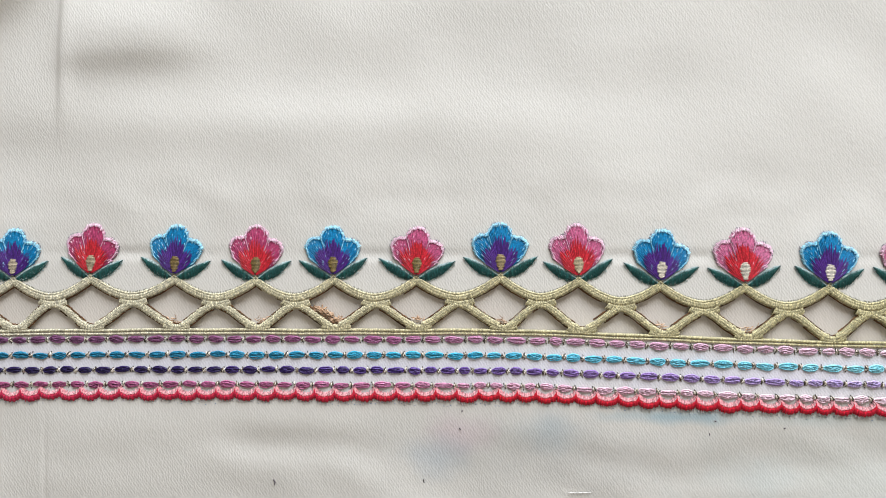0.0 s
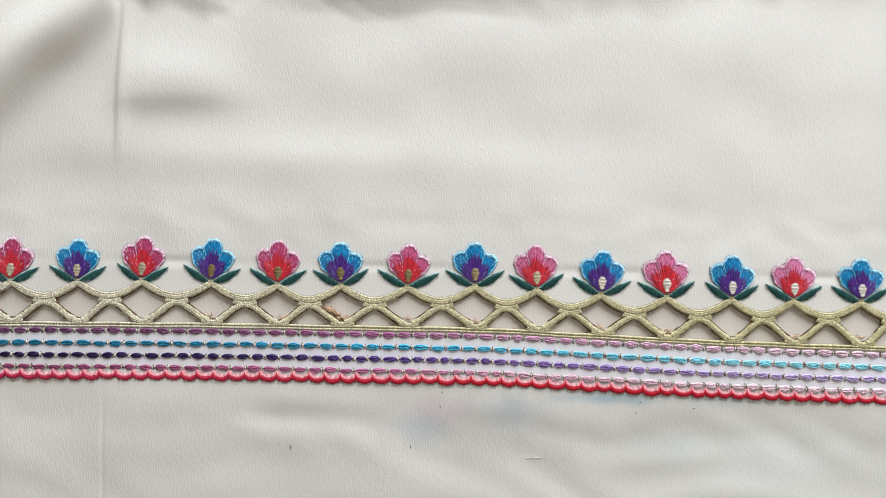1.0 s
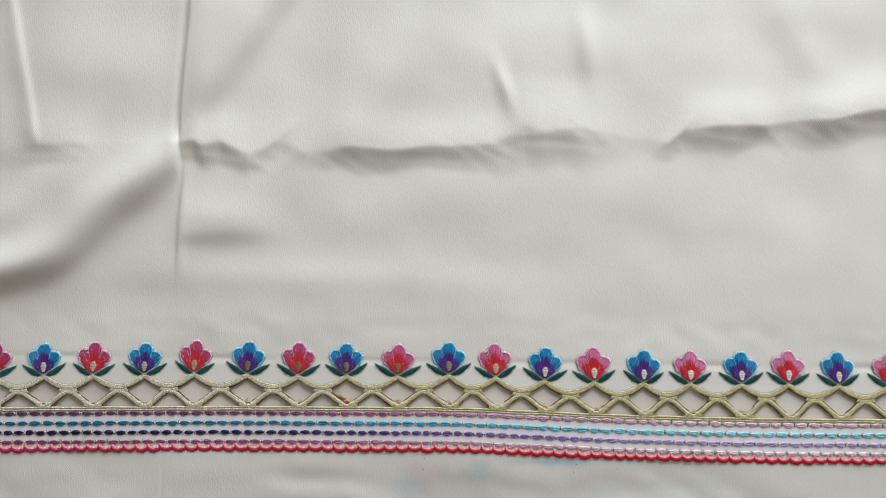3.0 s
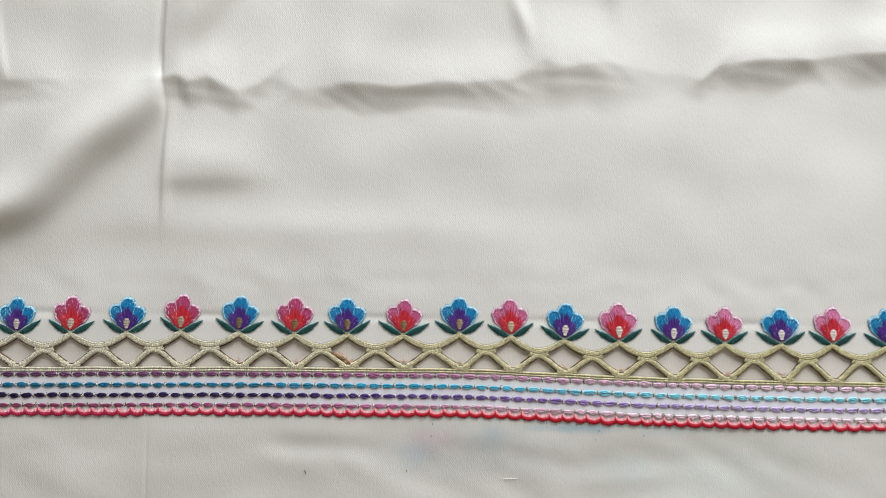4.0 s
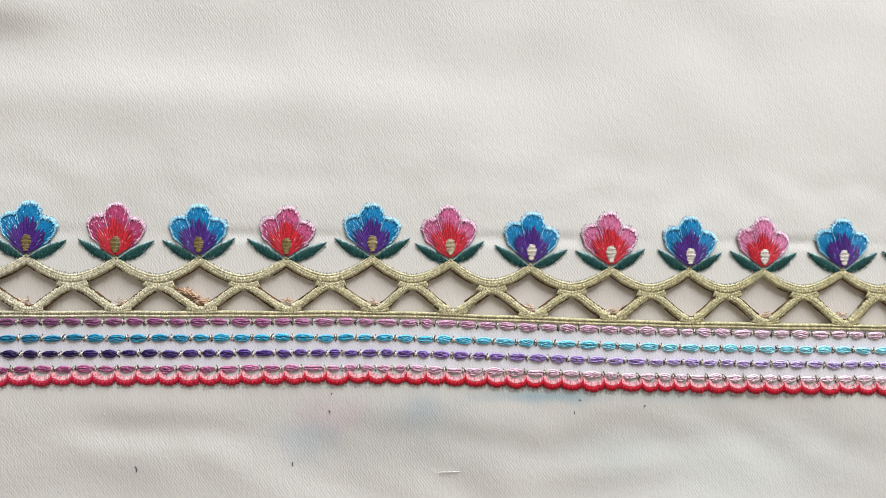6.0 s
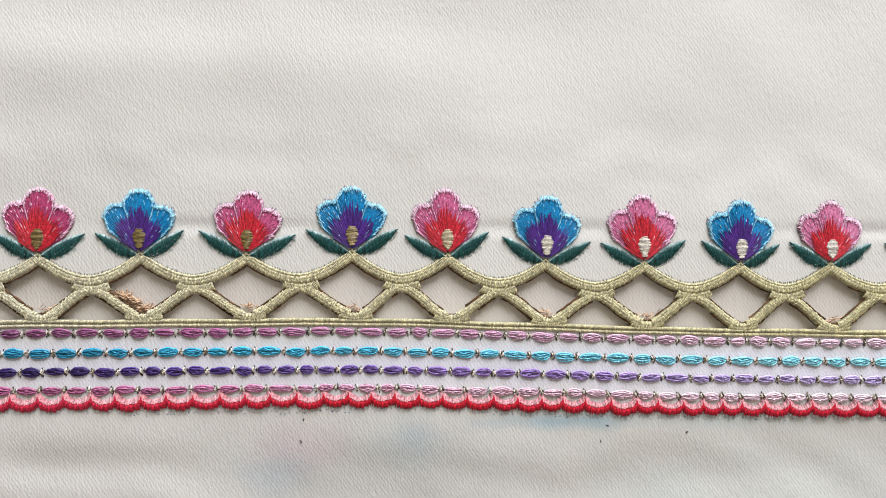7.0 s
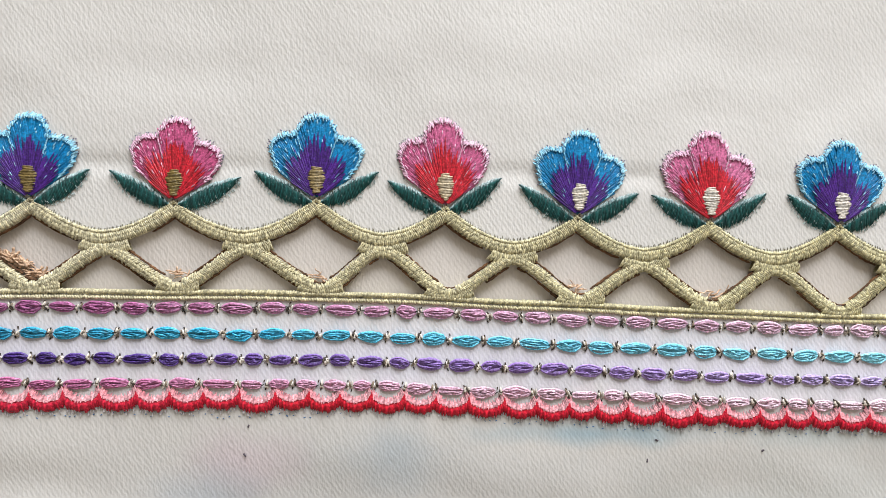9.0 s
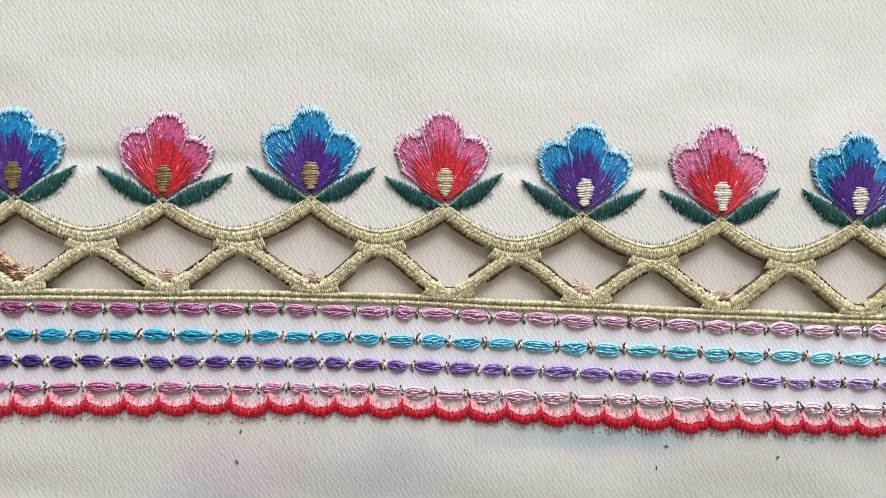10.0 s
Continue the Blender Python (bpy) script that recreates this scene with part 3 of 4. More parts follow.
    for name, off, w, lean in (("edge_cord", 0.5, 1.0, 0.25), ("edge_cord", -0.55, 0.85, -0.25)):
        g = Geo()
        satin(g, [(x, base_y(x) + off + 0.08 * math.sin(x / 5)) for x in xs2], w, 0.46, 0.38, 0.15, lean=lean, thick=0.42, rough=0.1, stray=0.15)
        part(name, g, M_GOLD, cloth, "straight pale gold couched cord")


lattice()


# ---- flowers ----
LOBES = [(-8.1, 9.4), (-7.7, 11.2), (-6.2, 12.4), (-4.4, 12.5), (-3.4, 12.6), (-3.2, 13.8), (-2.0, 15.4), (0.1, 16.0), (2.0, 15.4), (3.2, 13.6),
         (3.5, 12.0), (4.4, 11.7), (6.0, 11.5), (7.5, 10.5), (8.0, 8.8), (7.3, 6.6)]
ANG = [math.atan2(y - 0.4, x) for x, y in LOBES]
RAD = [math.hypot(x, y - 0.4) for x, y in LOBES]
ANG = [math.radians(142)] + ANG + [math.radians(35)]
RAD = [8.6] + RAD + [6.6]
A_LEFT, A_RIGHT = math.atan2(12.2, -3.5), math.atan2(11.4, 3.6)


def rim(a):
    return interp(-a, [-v for v in ANG], RAD)


def petal(r, a0, a1, base_z):
    """One petal: a pad, long stitches fanned from the base and short ones between them."""
    g = Geo()
    ring = [(0, 0.6)] + [(math.cos(a) * rim(a) * 0.97, 0.4 + math.sin(a) * rim(a) * 0.97) for a in np.linspace(a0, a1, 22)] + [(0, 0.6)]
    am = (a0 + a1) / 2
    g.fan((math.cos(am) * 6.5, 0.4 + math.sin(am) * 6.5), ring, base_z + 0.55, base_z)
    for i in range(int(abs(a1 - a0) * 330)):
        a = a0 + (a1 - a0) * r.random()
        R = rim(a) + r.uniform(-0.3, 0.1)
        hi = R * (1 - 0.55 * r.random() ** 1.6)
        lo = max(0.42 * R, hi - r.uniform(1.4, 4.2))
        side = 1 - abs((a - am) / (a1 - a0) * 2) ** 2
        tilt = (a - am) * 0.06 + r.uniform(-0.03, 0.03)
        lift = r.uniform(0.0, 0.07)
        pts = []
        for k in (0, 0.35, 0.75, 1.0):
            q = lo + (hi - lo) * k
            aa = a + tilt * k
            e = min(1.0, q / rim(a))
            pts.append((math.cos(aa) * q, 0.4 + math.sin(aa) * q, base_z + 0.1 + lift + 0.55 * (0.35 + 0.65 * side) * (1 - e ** 3) + 0.06 * math.sin(math.pi * k)))
        g.strand(pts, 0.36, 0.09)
    return g


def edging(r, z):
    """Fine pale stitches over the rim of the petals."""
    g = Geo()
    n = 150
    for i in range(n):
        a = ANG[0] + (ANG[-1] - ANG[0]) * (i + 0.5) / n + r.uniform(-0.01, 0.01)
        R, aim = rim(a), a + r.uniform(-0.4, 0.4)
        lo, hi = R - r.uniform(0.4, 1.0), R + r.uniform(0.0, 0.5)
        bx, by = math.cos(a) * lo, 0.4 + math.sin(a) * lo
        d = hi - lo
        g.strand([(bx, by, z + 0.56), (bx + math.cos(aim) * d * 0.6, by + math.sin(aim) * d * 0.6, z + 0.5),
                  (bx + math.cos(aim) * d, by + math.sin(aim) * d, z + 0.06)], r.uniform(0.22, 0.36), 0.2)
    for i in range(34):
        a = r.uniform(ANG[-1], ANG[0])
        q = rim(a) * (1 - abs(r.gauss(0, 0.13)))
        d, aim = r.uniform(0.4, 1.0), a + r.uniform(-0.12, 0.12)
        x, y = math.cos(a) * q, 0.4 + math.sin(a) * q
        zz = z + 0.34 + 0.5 * (1 - (q / rim(a)) ** 3)
        g.strand([(x, y, zz), (x - math.cos(aim) * d * 0.5, y - math.sin(aim) * d * 0.5, zz + 0.1), (x - math.cos(aim) * d, y - math.sin(aim) * d, zz)], 0.22, 0.16)
    for i in range(10):
        a = math.radians(90 + r.choice((-1, 1)) * r.uniform(18, 52))
        q = rim(a) * r.uniform(0.26, 0.72)
        d = r.uniform(0.5, 1.5)
        x, y = math.cos(a) * q, 0.4 + math.sin(a) * q
        g.strand([(x, y, z + 0.9), (x + math.cos(a) * d * 0.5, y + math.sin(a) * d * 0.5, z + 1.0), (x + math.cos(a) * d, y + math.sin(a) * d, z + 0.86)], r.uniform(0.10, 0.2), 0.14)
    for a_in in (A_LEFT, A_RIGHT):
        for i in range(12):
            q = rim(a_in) * (1 - 0.032 * i)
            x, y = math.cos(a_in) * q, 0.4 + math.sin(a_in) * q
            t = a_in + r.uniform(-0.5, 0.5)
            g.strand([(x - math.cos(t) * 0.3, y - math.sin(t) * 0.3, z + 0.66), (x + math.cos(t) * 0.35, y + math.sin(t) * 0.35, z + 0.72)], 0.3, 0.16)
    for s in (-1, 1):
        for i in range(26):
            u = i / 25
            x, y = s * (1.0 + 6.2 * u), 0.9 + 5.6 * u
            g.strand([(x - 0.15, y - 0.25, z + 0.4), (x + 0.25 * s, y + r.uniform(0.1, 0.45), z + 0.4)], 0.34, 0.2)
    return g


def throat(r, z):
    """Inner flare of the flower, with long and short points."""
    g = Geo()
    for ring_no, n in ((0, 130), (1, 130)):
        for i in range(n):
            a = math.radians(146 - 112 * (i + 0.5) / n) + r.uniform(-0.03, 0.03)
            mid = 1 - abs(a - math.pi / 2) / 0.95
            R = rim(a) * (0.57 + 0.10 * max(0, mid)) * r.uniform(0.66, 1.05) ** 0.7 * r.uniform(0.95, 1.2)
            lo = 0.6 if ring_no == 0 else R * 0.35
            pts = []
            for k in (0, 0.4, 0.8, 1.0):
                q = lo + (R - lo) * k
                pts.append((math.cos(a) * q, 0.4 + math.sin(a) * q, z + 0.86 + 0.12 * ring_no * (1 - k) - 0.10 * k ** 3 + r.uniform(-0.04, 0.04)))
            g.strand(pts, 0.28, 0.08)
    ring = [(math.cos(a) * rim(a) * 0.42, 0.4 + math.sin(a) * rim(a) * 0.42) for a in np.linspace(ANG[0], ANG[-1], 16)]
    g.fan((0, 2.2), ring, z + 0.6, z + 0.55)
    return g


def stamen(r, z):
    g = Geo()
    for i in range(17):
        y = 1.5 + 4.5 * i / 16
        u = (y - 1.5) / 4.5
        w = 1.85 * math.sin(math.pi * min(1, 0.18 + 0.72 * u)) ** 0.8 * (0.45 + 0.62 * u)
        w = w + r.uniform(-0.16, 0.22)
        t = r.uniform(-0.12, 0.12)
        g.strand([(-w + 0.1, y - t, z + 0.98), (-w * 0.5, y - t * 0.5, z + 1.22), (w * 0.5, y + t * 0.5, z + 1.22), (w + 0.1, y + t, z + 0.98)], 0.38, 0.2)
    g.fan((0.1, 3.9), [(0.1 + 1.15 * math.cos(a), 3.9 + 2.3 * math.sin(a)) for a in np.linspace(0, 2 * math.pi, 14)], z + 1.15, z + 0.95)
    return g


def leaf(r, s, z):
    """A pointed leaf, straighter above and full below, in slanting satin stitch."""
    g, e = Geo(), Geo()
    base, tip = (0.9 * s, -0.3), (11.6 * s, 5.3)
    ux, uy = tip[0] - base[0], tip[1] - base[1]
    q = math.hypot(ux, uy)
    ux, uy = ux / q, uy / q
    nx, ny = (uy, -ux) if s > 0 else (-uy, ux)
    if ny > 0:
        nx, ny = -nx, -ny

    def widths(u):
        return 0.95 * math.sin(math.pi * u ** 0.9) ** 0.8, 2.15 * math.sin(math.pi * u ** 0.85) ** 0.75
    n = 40
    ring = []
    for i in range(n + 1):
        u = i / n
        up, dn = widths(u)
        cx, cy = base[0] + ux * q * u, base[1] + uy * q * u
        ring.append((cx + nx * dn * 0.92, cy + ny * dn * 0.92))
    for i in range(n, -1, -1):
        u = i / n
        up, dn = widths(u)
        cx, cy = base[0] + ux * q * u, base[1] + uy * q * u
        ring.append((cx - nx * up * 0.9, cy - ny * up * 0.9))
    g.fan((base[0] + ux * q * 0.48 + nx * 0.6, base[1] + uy * q * 0.48 + ny * 0.6), ring, z + 0.38, z)
    for i in range(n):
        u = (i + 0.5) / n
        up, dn = widths(u)
        cx, cy = base[0] + ux * q * u, base[1] + uy * q * u
        lean = 0.55
        up, dn = up + r.uniform(-0.1, 0.12), dn + r.uniform(-0.15, 0.3)
        pts = []
        for k in (-1, -0.5, 0.1, 0.6, 1):
            w = up * k if k < 0 else dn * k
            pts.append((cx + nx * w - ux * lean * k, cy + ny * w - uy * lean * k, z + 0.12 + 0.42 * (1 - abs(k) ** 2) + r.uniform(-0.03, 0.04)))
        g.strand(pts, 0.34, 0.2)
        if r.random() < 0.9:
            wx, wy, q2 = cx - nx * up, cy - ny * up, r.uniform(0.25, 0.5)
            e.strand([(wx - nx * 0.3 + ux * 0.15, wy - ny * 0.3 + uy * 0.15, z + 0.16), (wx, wy, z + 0.44), (wx + nx * q2 - ux * 0.2, wy + ny * q2 - uy * 0.2, z + 0.5)], r.uniform(0.22, 0.32), 0.2)
        if r.random() < 0.7:
            bx, by = cx + nx * dn, cy + ny * dn
            e.strand([(bx, by, z + 0.12), (bx + nx * 0.5 + r.uniform(-0.2, 0.2), by + ny * 0.5, z + 0.02)], 0.22, 0.14)
        if r.random() < 0.45:
            w, q2 = r.uniform(-0.5, 0.9), r.uniform(0.3, 0.6)
            fx, fy = cx + nx * dn * max(w, 0) - nx * up * max(-w, 0), cy + ny * dn * max(w, 0) - ny * up * max(-w, 0)
            e.strand([(fx, fy, z + 0.5), (fx + nx * q2, fy + ny * q2, z + 0.5 - 0.15 * max(w, 0))], 0.2, 0.16)
    return g, e


def flower(seed, outer, edge_m, inner, words):
    r = random.Random(seed)
    f = new("flower")
    f.parent = cloth
    tagged(f, words)
    z = 0.1
    part("petal", petal(r, ANG[0], A_LEFT, z), outer, f)
    part("petal", petal(r, A_RIGHT, ANG[-1], z), outer, f)
    part("petal", petal(r, A_LEFT + 0.03, A_RIGHT - 0.03, z + 0.1), outer, f)
    part("petal_edging", edging(r, z), edge_m, f, "pale thread outline")
    dots = Geo()
    for i in range(54):
        a = r.uniform(ANG[-1] - 0.1, ANG[0] + 0.1)
        q = rim(a) + r.uniform(0.22, 0.62)
        x, y = math.cos(a) * q, 0.4 + math.sin(a) * q
        d = r.uniform(0.08, 0.3)
        dots.strand([(x, y, 0.14), (x + math.cos(a) * d, y + math.sin(a) * d, 0.1)], r.uniform(0.2, 0.36), 0.16)
    part("stitch_ends", dots, M_NIGHT, f, "dark thread ends beside the petals")
    part("throat", throat(r, z), inner, f, "darker long-and-short stitched throat")
    part("stamen", stamen(r, z), M_STAMEN, f, "gold thread stamen")
    for s in (-1, 1):
        g, e = leaf(r, s, z)
        part("leaf", g, M_LEAF, f, "teal green satin-stitched leaf")
        part("leaf_edging", e, M_LEAF_EDGE, f)
    return f


MASTERS = {0: [flower(11 + i, M_BLUE, M_BLUE_EDGE, M_PURPLE, "embroidered blue flower with purple throat and teal leaves") for i in range(2)],
           1: [flower(31 + i, M_PINK, M_PINK_EDGE, M_RED, "embroidered rose pink flower with red throat and teal leaves") for i in range(2)]}
placed = set()
LEAVES = {6: 0.84, 7: 0.94, 8: 0.93, 9: 0.9, 10: 1.0, 11: 0.96, 12: 0.89, 13: 0.95, 14: 0.92, 15: 0.86}
SIZES = {10: (1.01, 0.97), 11: (1.06, 0.99), 12: (1.03, 1.03), 13: (1.04, 1.01), 14: (1.08, 1.06), 15: (1.05, 1.0)}
for k, (x, y) in enumerate(APEX):
    colour, which = (k + 1) % 2, (k // 2) % 2
    f = MASTERS[colour][which]
    if f in placed:
        f = copy_thing(f, Matrix.Identity(4))
    placed.add(f)
    wide, tall = SIZES.get(k, (1.03 + jit(0.03), 1.0 + jit(0.03)))
    f.matrix_basis = pose(x * MM, (y + 0.9) * MM, 0, 0, 0, jit(3.0)) @ Matrix.Diagonal((wide, tall, 1, 1))
    span = LEAVES.get(k, 0.92 + jit(0.04))
    for piece in f.children:
        if piece.name.startswith("leaf"):
            piece.matrix_basis = Matrix.Diagonal((span / wide, 0.97 / tall, 1, 1))


# ---- chain-stitch rows ----
def link_mesh(r, long, tall, strands):
    """One chain stitch: an upper and a lower loop of thread with a few slack strands and slits between."""
    g = Geo()
    for s in (-1, 1):
        for j in range(3):
            full = (0.77 - 0.21 * j + r.uniform(-0.12, 0.10)) * tall / 2
            wide = r.uniform(0.28, 0.46)
            end = long / 2 * (1 - 0.03 * j)
            pts = []
            for k in (-1, -0.8, -0.45, 0, 0.45, 0.8, 1):
                bow = (1 - abs(k) ** 2.3) ** 0.75
                pts.append((k * end + r.uniform(-0.05, 0.05), s * (0.08 + full * bow) + r.uniform(-0.13, 0.13),
                            0.2 + 0.42 * bow * (1 - 0.22 * (2 - j)) + r.uniform(-0.12, 0.14)))
            g.strand(pts, wide, 0.34)
    for j in range(strands):
        x, y, d = r.uniform(-0.4, 0.1) * long, r.uniform(-0.3, 0.3) * tall, r.uniform(0.9, 2.0)
        g.strand([(x, y, 0.62), (x + d * 0.5, y + r.uniform(-0.12, 0.12), 0.95 - 0.3 * abs(y)), (x + d, y + r.uniform(-0.3, 0.3), 0.55)], r.uniform(0.16, 0.3), 0.22)
    ring = [(long * 0.45 * math.cos(a), tall * 0.34 * math.sin(a)) for a in np.linspace(0, 2 * math.pi, 16)]
    g.fan((0, 0), ring, 0.2, 0.05)
    return g.mesh("chain_link")


def tie_mesh(r):
    """A knot of metallic thread: a few upright stitches and stray ends above and below."""
    g = Geo()
    for j in range(6):
        x, d = r.uniform(-0.5, 0.5), r.uniform(0.35, 0.75)
        t = math.pi / 2 + r.uniform(-0.4, 0.4)
        y = r.uniform(-0.3, 0.3)
        g.strand([(x - math.cos(t) * d, y - math.sin(t) * d, 0.1), (x, y, r.uniform(0.5, 0.75)), (x + math.cos(t) * d, y + math.sin(t) * d, 0.1)], r.uniform(0.38, 0.56), 0.36)
    for s in (-1, 1):
        x, y = r.uniform(-0.4, 0.4), s * r.uniform(0.65, 1.05)
        g.strand([(x, y - 0.22, 0.2), (x + r.uniform(-0.2, 0.2), y + 0.22, 0.16)], 0.46, 0.3)
        g.strand([(s * 0.2, 0.1, 0.5), (s * 0.85, r.uniform(-0.3, 0.3), 0.3)], 0.36, 0.3)
    return g.mesh("tie")


def steps(known, pitch, lo, hi, r):
    """Places along the border: the given ones, carried on to both sides at the row's usual pitch."""
    out = list(known)
    while out[0] > lo:
        out.insert(0, out[0] - pitch + r.uniform(-0.45, 0.45))
    while out[-1] < hi:
        out.append(out[-1] + pitch + r.uniform(-0.45, 0.45))
    return out


def chain_row(off, pitch, known, material, words, tall):
    row = new("chain_row")
    row.parent = cloth
    tagged(row, words)
    r = random.Random(int(pitch * 1000 - off * 10))
    links = [link_mesh(r, 4.9, tall, n) for n in (5, 7, 6, 8, 5, 7, 6)]
    ties = [tie_mesh(r) for _ in range(5)]
    for me in links:
        me.materials.append(material)
    for me in ties:
        me.materials.append(M_TIE)
    z = float(lift(off)) * MM
    knots = steps(known, pitch, -196, 292, r)
    for xa, xb in zip(knots, knots[1:]):
        x = (xa + xb) / 2
        ob = new("chain_link", r.choice(links))
        ob.parent = row
        slope = math.degrees(math.atan2(base_y(x + 3) - base_y(x - 3), 6))
        ob.matrix_basis = pose(x * MM, (base_y(x) + off + r.uniform(-0.14, 0.14)) * MM, z, 0, 0, slope + r.uniform(-4, 4)) @ Matrix.Diagonal(((xb - xa - 1.25) / 4.9, r.uniform(0.88, 1.12), 1, 1))
        ob = new("tie", r.choice(ties))
        ob.parent = row
        ob.matrix_basis = pose(xb * MM, (base_y(xb) + off + r.uniform(-0.1, 0.15)) * MM, z, 0, 0, r.uniform(-14, 14))


chain_row(-2.3, 6.2, [4, 10, 17, 23, 29, 35, 42, 48, 54, 61, 67, 72, 79, 85, 91, 97, 104, 110, 116, 123, 129, 135, 141, 148, 153],
          M_ROW_MAUVE, "row of mauve to pink chain stitches tied with gold", 2.2)
chain_row(-7.1, 6.2, [5, 11, 17, 23, 29, 36, 42, 48, 53.5, 60, 66, 72, 77.5, 84, 90, 97, 103, 109, 116, 123, 128.5, 135, 142, 148, 155],
          M_ROW_CYAN, "row of cyan chain stitches tied with gold", 2.3)
chain_row(-11.7, 5.7, [2, 7, 12.3, 17.5, 24, 29, 34, 39.5, 44, 49.3, 55, 60, 66, 71, 77, 83, 88, 94, 100.5, 107, 113, 119, 125, 131, 138, 143.5, 149, 155],
          M_ROW_VIOLET, "row of indigo to lilac chain stitches tied with gold", 2.1)
chain_row(-16.2, 5.9, [1, 7, 13.5, 20, 26, 32, 39, 44, 49, 54, 59.4, 64, 69.3, 75, 81, 87, 93.5, 100, 106, 111, 117, 124, 129, 135, 141, 146, 151],
          M_ROW_PINK, "row of dusky to pale pink chain stitches tied with gold", 2.0)


# ---- scalloped hem ----
def scallop_meshes(r):
    red, top, ends = Geo(), Geo(), Geo()
    left, right = [], []
    n = 42
    for i in range(n + 1):
        a = math.pi * i / n
        c, s = math.cos(a), math.sin(a)
        out = (-3.25 * c, -1.7 - 2.1 * s ** 0.8)
        inn = (-3.05 * c, 0.35 - 2.1 * s)
        left.append(inn)
        right.append(out)
        o = 1 + r.uniform(-0.05, 0.10)
        k0 = r.uniform(0.0, 0.3)
        pts = []
        for k in (k0, 0.45, 0.75, 1.0):
            pts.append((inn[0] + (out[0] * o - inn[0]) * k, inn[1] + (out[1] * o - inn[1]) * k, 0.2 + 0.6 * (1 - (2 * k - 1.0) ** 2) + r.uniform(-0.03, 0.05)))
        red.strand(pts, 0.36, 0.26)
        if i % 2 == 0 and 3 < i < n - 3:
            ends.strand([(out[0], out[1] + 0.1, 0.14), (out[0] + r.uniform(-0.2, 0.2), out[1] - r.uniform(0.3, 1.0), 0.08)], 0.38, 0.24)
        if 1 < i < n - 1:
            k1 = k0 * 0.6
            top.strand([(inn[0] * 0.86, inn[1] + 0.75 + r.uniform(-0.4, 0.3), 0.2),
                        (inn[0] + (out[0] - inn[0]) * k1 * 0.5, inn[1] + (out[1] - inn[1]) * k1 * 0.5, 0.62),
                        (inn[0] + (out[0] - inn[0]) * (k1 + 0.12), inn[1] + (out[1] - inn[1]) * (k1 + 0.12), 0.78)], 0.3, 0.22)
    red.ribbon(left, right, 0.1, 0.6, 0.02)
    return red.mesh("crescent"), top.mesh("inner_fringe"), ends.mesh("outer_fringe")


def hem():
    r = random.Random(5)
    kinds = [scallop_meshes(r) for _ in range(3)]
    for a, c, e in kinds:
        a.materials.append(M_SCALLOP)
        e.materials.append(M_HEM_ENDS)
        c.materials.append(M_SCALLOP_TOP)
    cusps = steps([2, 8, 14.4, 21, 27, 33, 39.4, 46, 52, 57.7, 63.4, 69.4, 75.3, 81.4, 88, 94, 100, 105.3, 111, 117.5, 124, 129.4, 136, 141, 146, 151], 6.1, -196, 292, r)
    for xa, xb in zip(cusps, cusps[1:]):
        xm, step = (xa + xb) / 2, xb - xa
        a, c, e = r.choice(kinds)
        s = new("scallop", a)
        s.parent = cloth
        tagged(s, "crimson satin-stitched scallop with pink inner fringe")
        s.matrix_basis = pose(xm * MM, (base_y(xm) - 17.2 + r.uniform(-0.15, 0.15)) * MM, (float(lift(-19.2)) + 0.04) * MM, -3, 0, r.uniform(-3, 3)) @ Matrix.Diagonal((step / 6.25, r.uniform(0.94, 1.06), 1, 1))
        for name, me in (("inner_fringe", c), ("outer_fringe", e)):
            f = new(name, me)
            f.parent = s


hem()


# ---- frayed fibres, lint and ink ----
def tuft(x, y, spread, n, seed, words, material, lean=-0.5, thick=0.42):
    r = random.Random(seed)
    g = Geo()
    for _ in range(n):
        a, px, py = r.choice((0, math.pi)) + lean + r.gauss(0, 0.35), x + r.uniform(-1, 1) * spread, y + r.uniform(-0.4, 0.4) * min(spread, 1.3)
        pts, z = [], r.uniform(-1.1, -0.2)
        for _k in range(7):
            pts.append((px, py, z))
            a += r.uniform(-0.5, 0.5)
            px, py, z = px + math.cos(a) * 0.3, py + math.sin(a) * 0.24, min(0.05, max(-1.4, z + r.uniform(-0.2, 0.2)))
        g.strand(pts, thick * r.uniform(0.6, 1.4), thick * 0.7)
    part("fibre_tuft", g, material, cloth, words)


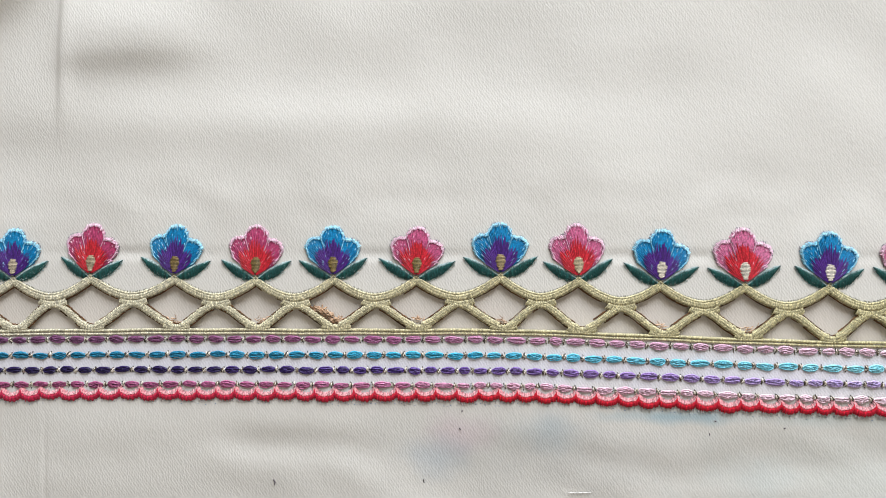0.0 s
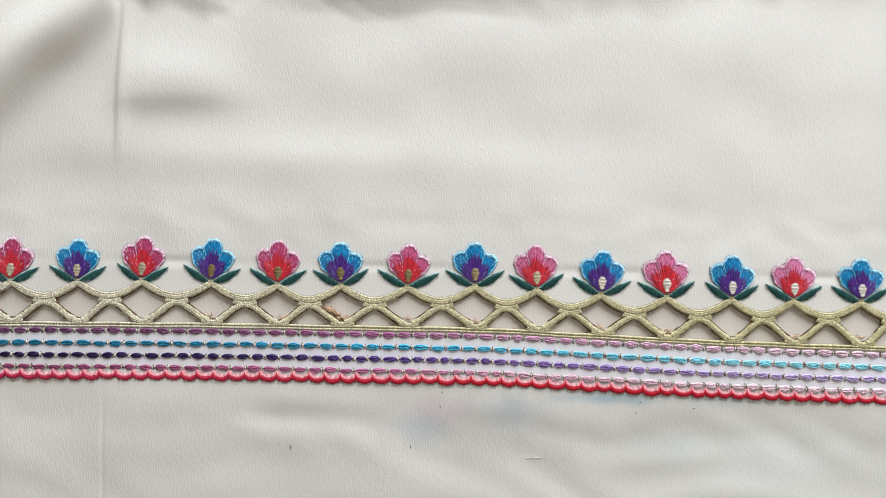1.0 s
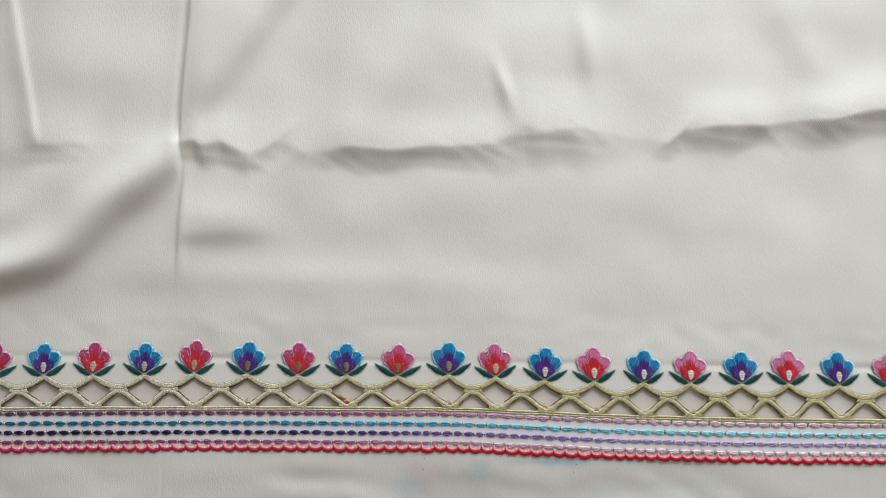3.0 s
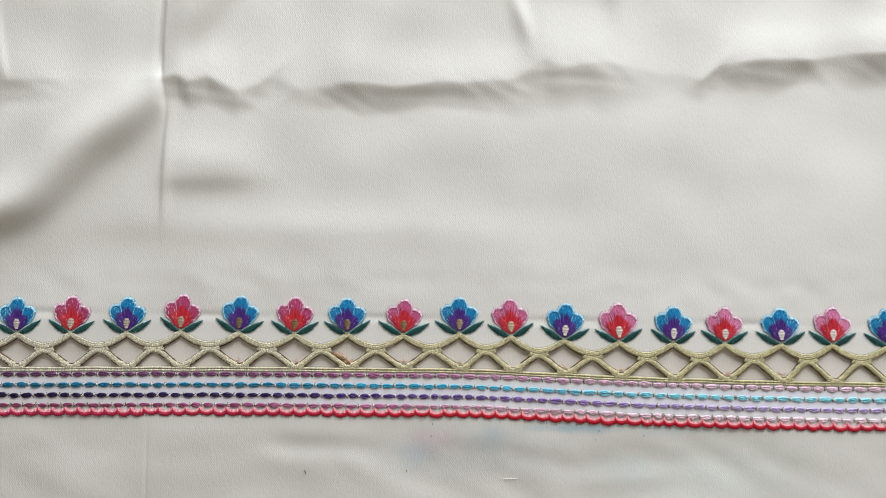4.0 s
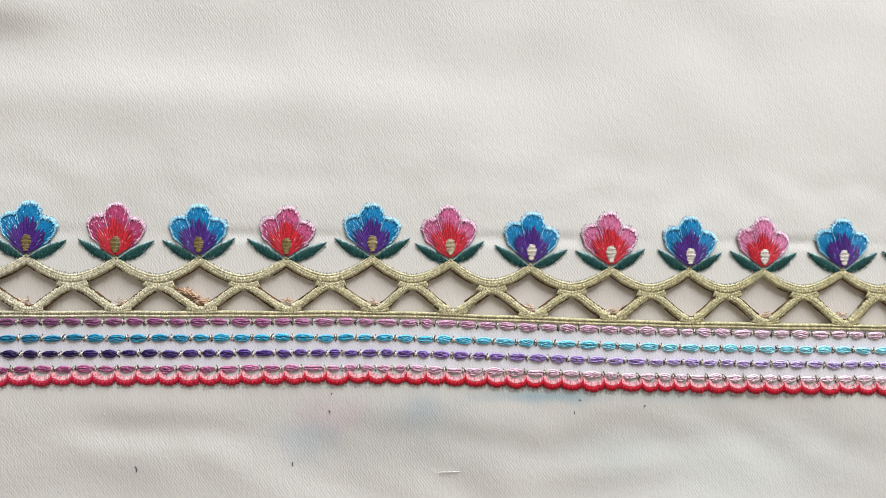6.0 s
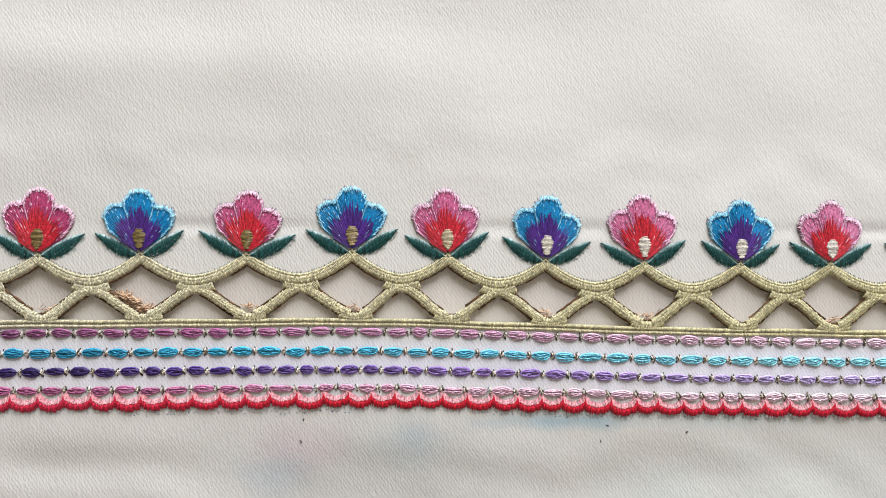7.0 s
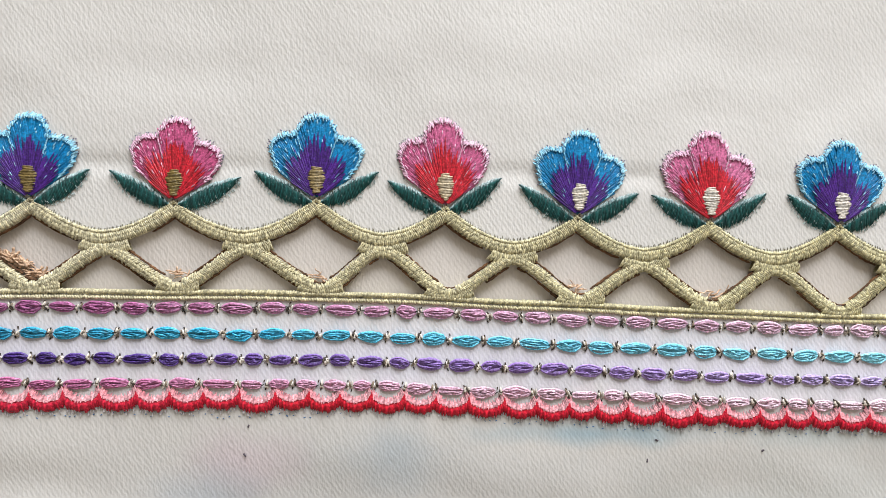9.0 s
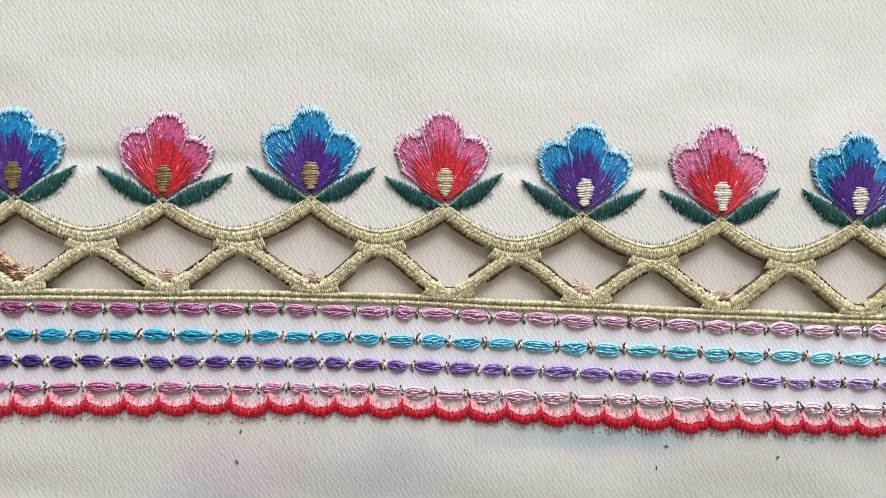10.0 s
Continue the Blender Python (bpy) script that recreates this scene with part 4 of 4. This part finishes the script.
tuft(-3.4, -9.5, 1.0, 40, 3, "peach frayed fibres in a cut hole", M_PEACH)
tuft(-1.0, -10.5, 1.0, 46, 4, "peach frayed fibres in a cut hole", M_PEACH)
tuft(2.0, -12.6, 1.0, 34, 5, "peach frayed fibres in a cut hole", M_PEACH, 0.1)
for k, (x, y) in enumerate(APEX[7:18]):
    if k % 3 != 2:
        tuft(x + (1.9 if k % 2 else -0.6), base_y(x) + 3.7, 1.9, 12, 60 + k, "peach frayed fibres in a cut hole", M_PEACH, 0.35 if k % 2 else -0.35, 0.26)


def lint(x, y, long, seed, material=None):
    r = random.Random(seed)
    g = Geo()
    a = 0.1 if material else r.uniform(0, 6.3)
    px, py, pts = 0.0, 0.0, []
    for i in range(6):
        pts.append((px, py, 0.12))
        a += r.uniform(-0.5, 0.5) * (0.3 if material else 1)
        px, py = px + math.cos(a) * long / 5, py + math.sin(a) * long / 5
    g.strand(pts, 0.2 if material else 0.34, 0.2)
    ob = part("lint_speck", g, material or M_LINT, None)
    ob.location = (x * MM, y * MM, float(relief(np.array(x), np.array(y))) * MM)
    tagged(ob, "tiny white fibre of lint lying on the cloth" if material else "tiny dark fibre of lint lying on the cloth", "lint", "lint specks")


for k, (x, y, n) in enumerate([(40.2, -44.8, 0.8), (41.0, -40.0, 0.6), (116.5, -41.5, 0.7), (115.2, -45.9, 0.8), (137.0, -43.6, 0.6), (29.6, -60.6, 1.3), (-16.9, -61.6, 1.9),
                               (-62, -47, 0.8)]):
    lint(x, y, n, k)
lint(73.3, -64.0, 7.0, 3, M_WHITE_LINT)


ri = random.Random(9)
ink = Geo()
x = -150.0
while x < 250:
    if 0 < x < 170 or ri.random() < 0.3:
        y = base_y(x) - 21.9 + ri.uniform(-0.5, 0.5)
        z = float(relief(np.array(x), np.array(y))) + 0.07
        ink.strand([(x, y, z), (x + ri.uniform(0.15, 0.4), y + ri.uniform(-0.2, 0.2), z)], ri.uniform(0.2, 0.42), 0.1)
    x += ri.uniform(0.7, 2.4)
part("pattern_ink_marks", ink, M_INK, cloth, "small blue pattern ink dots")["kind"] = "stuff"
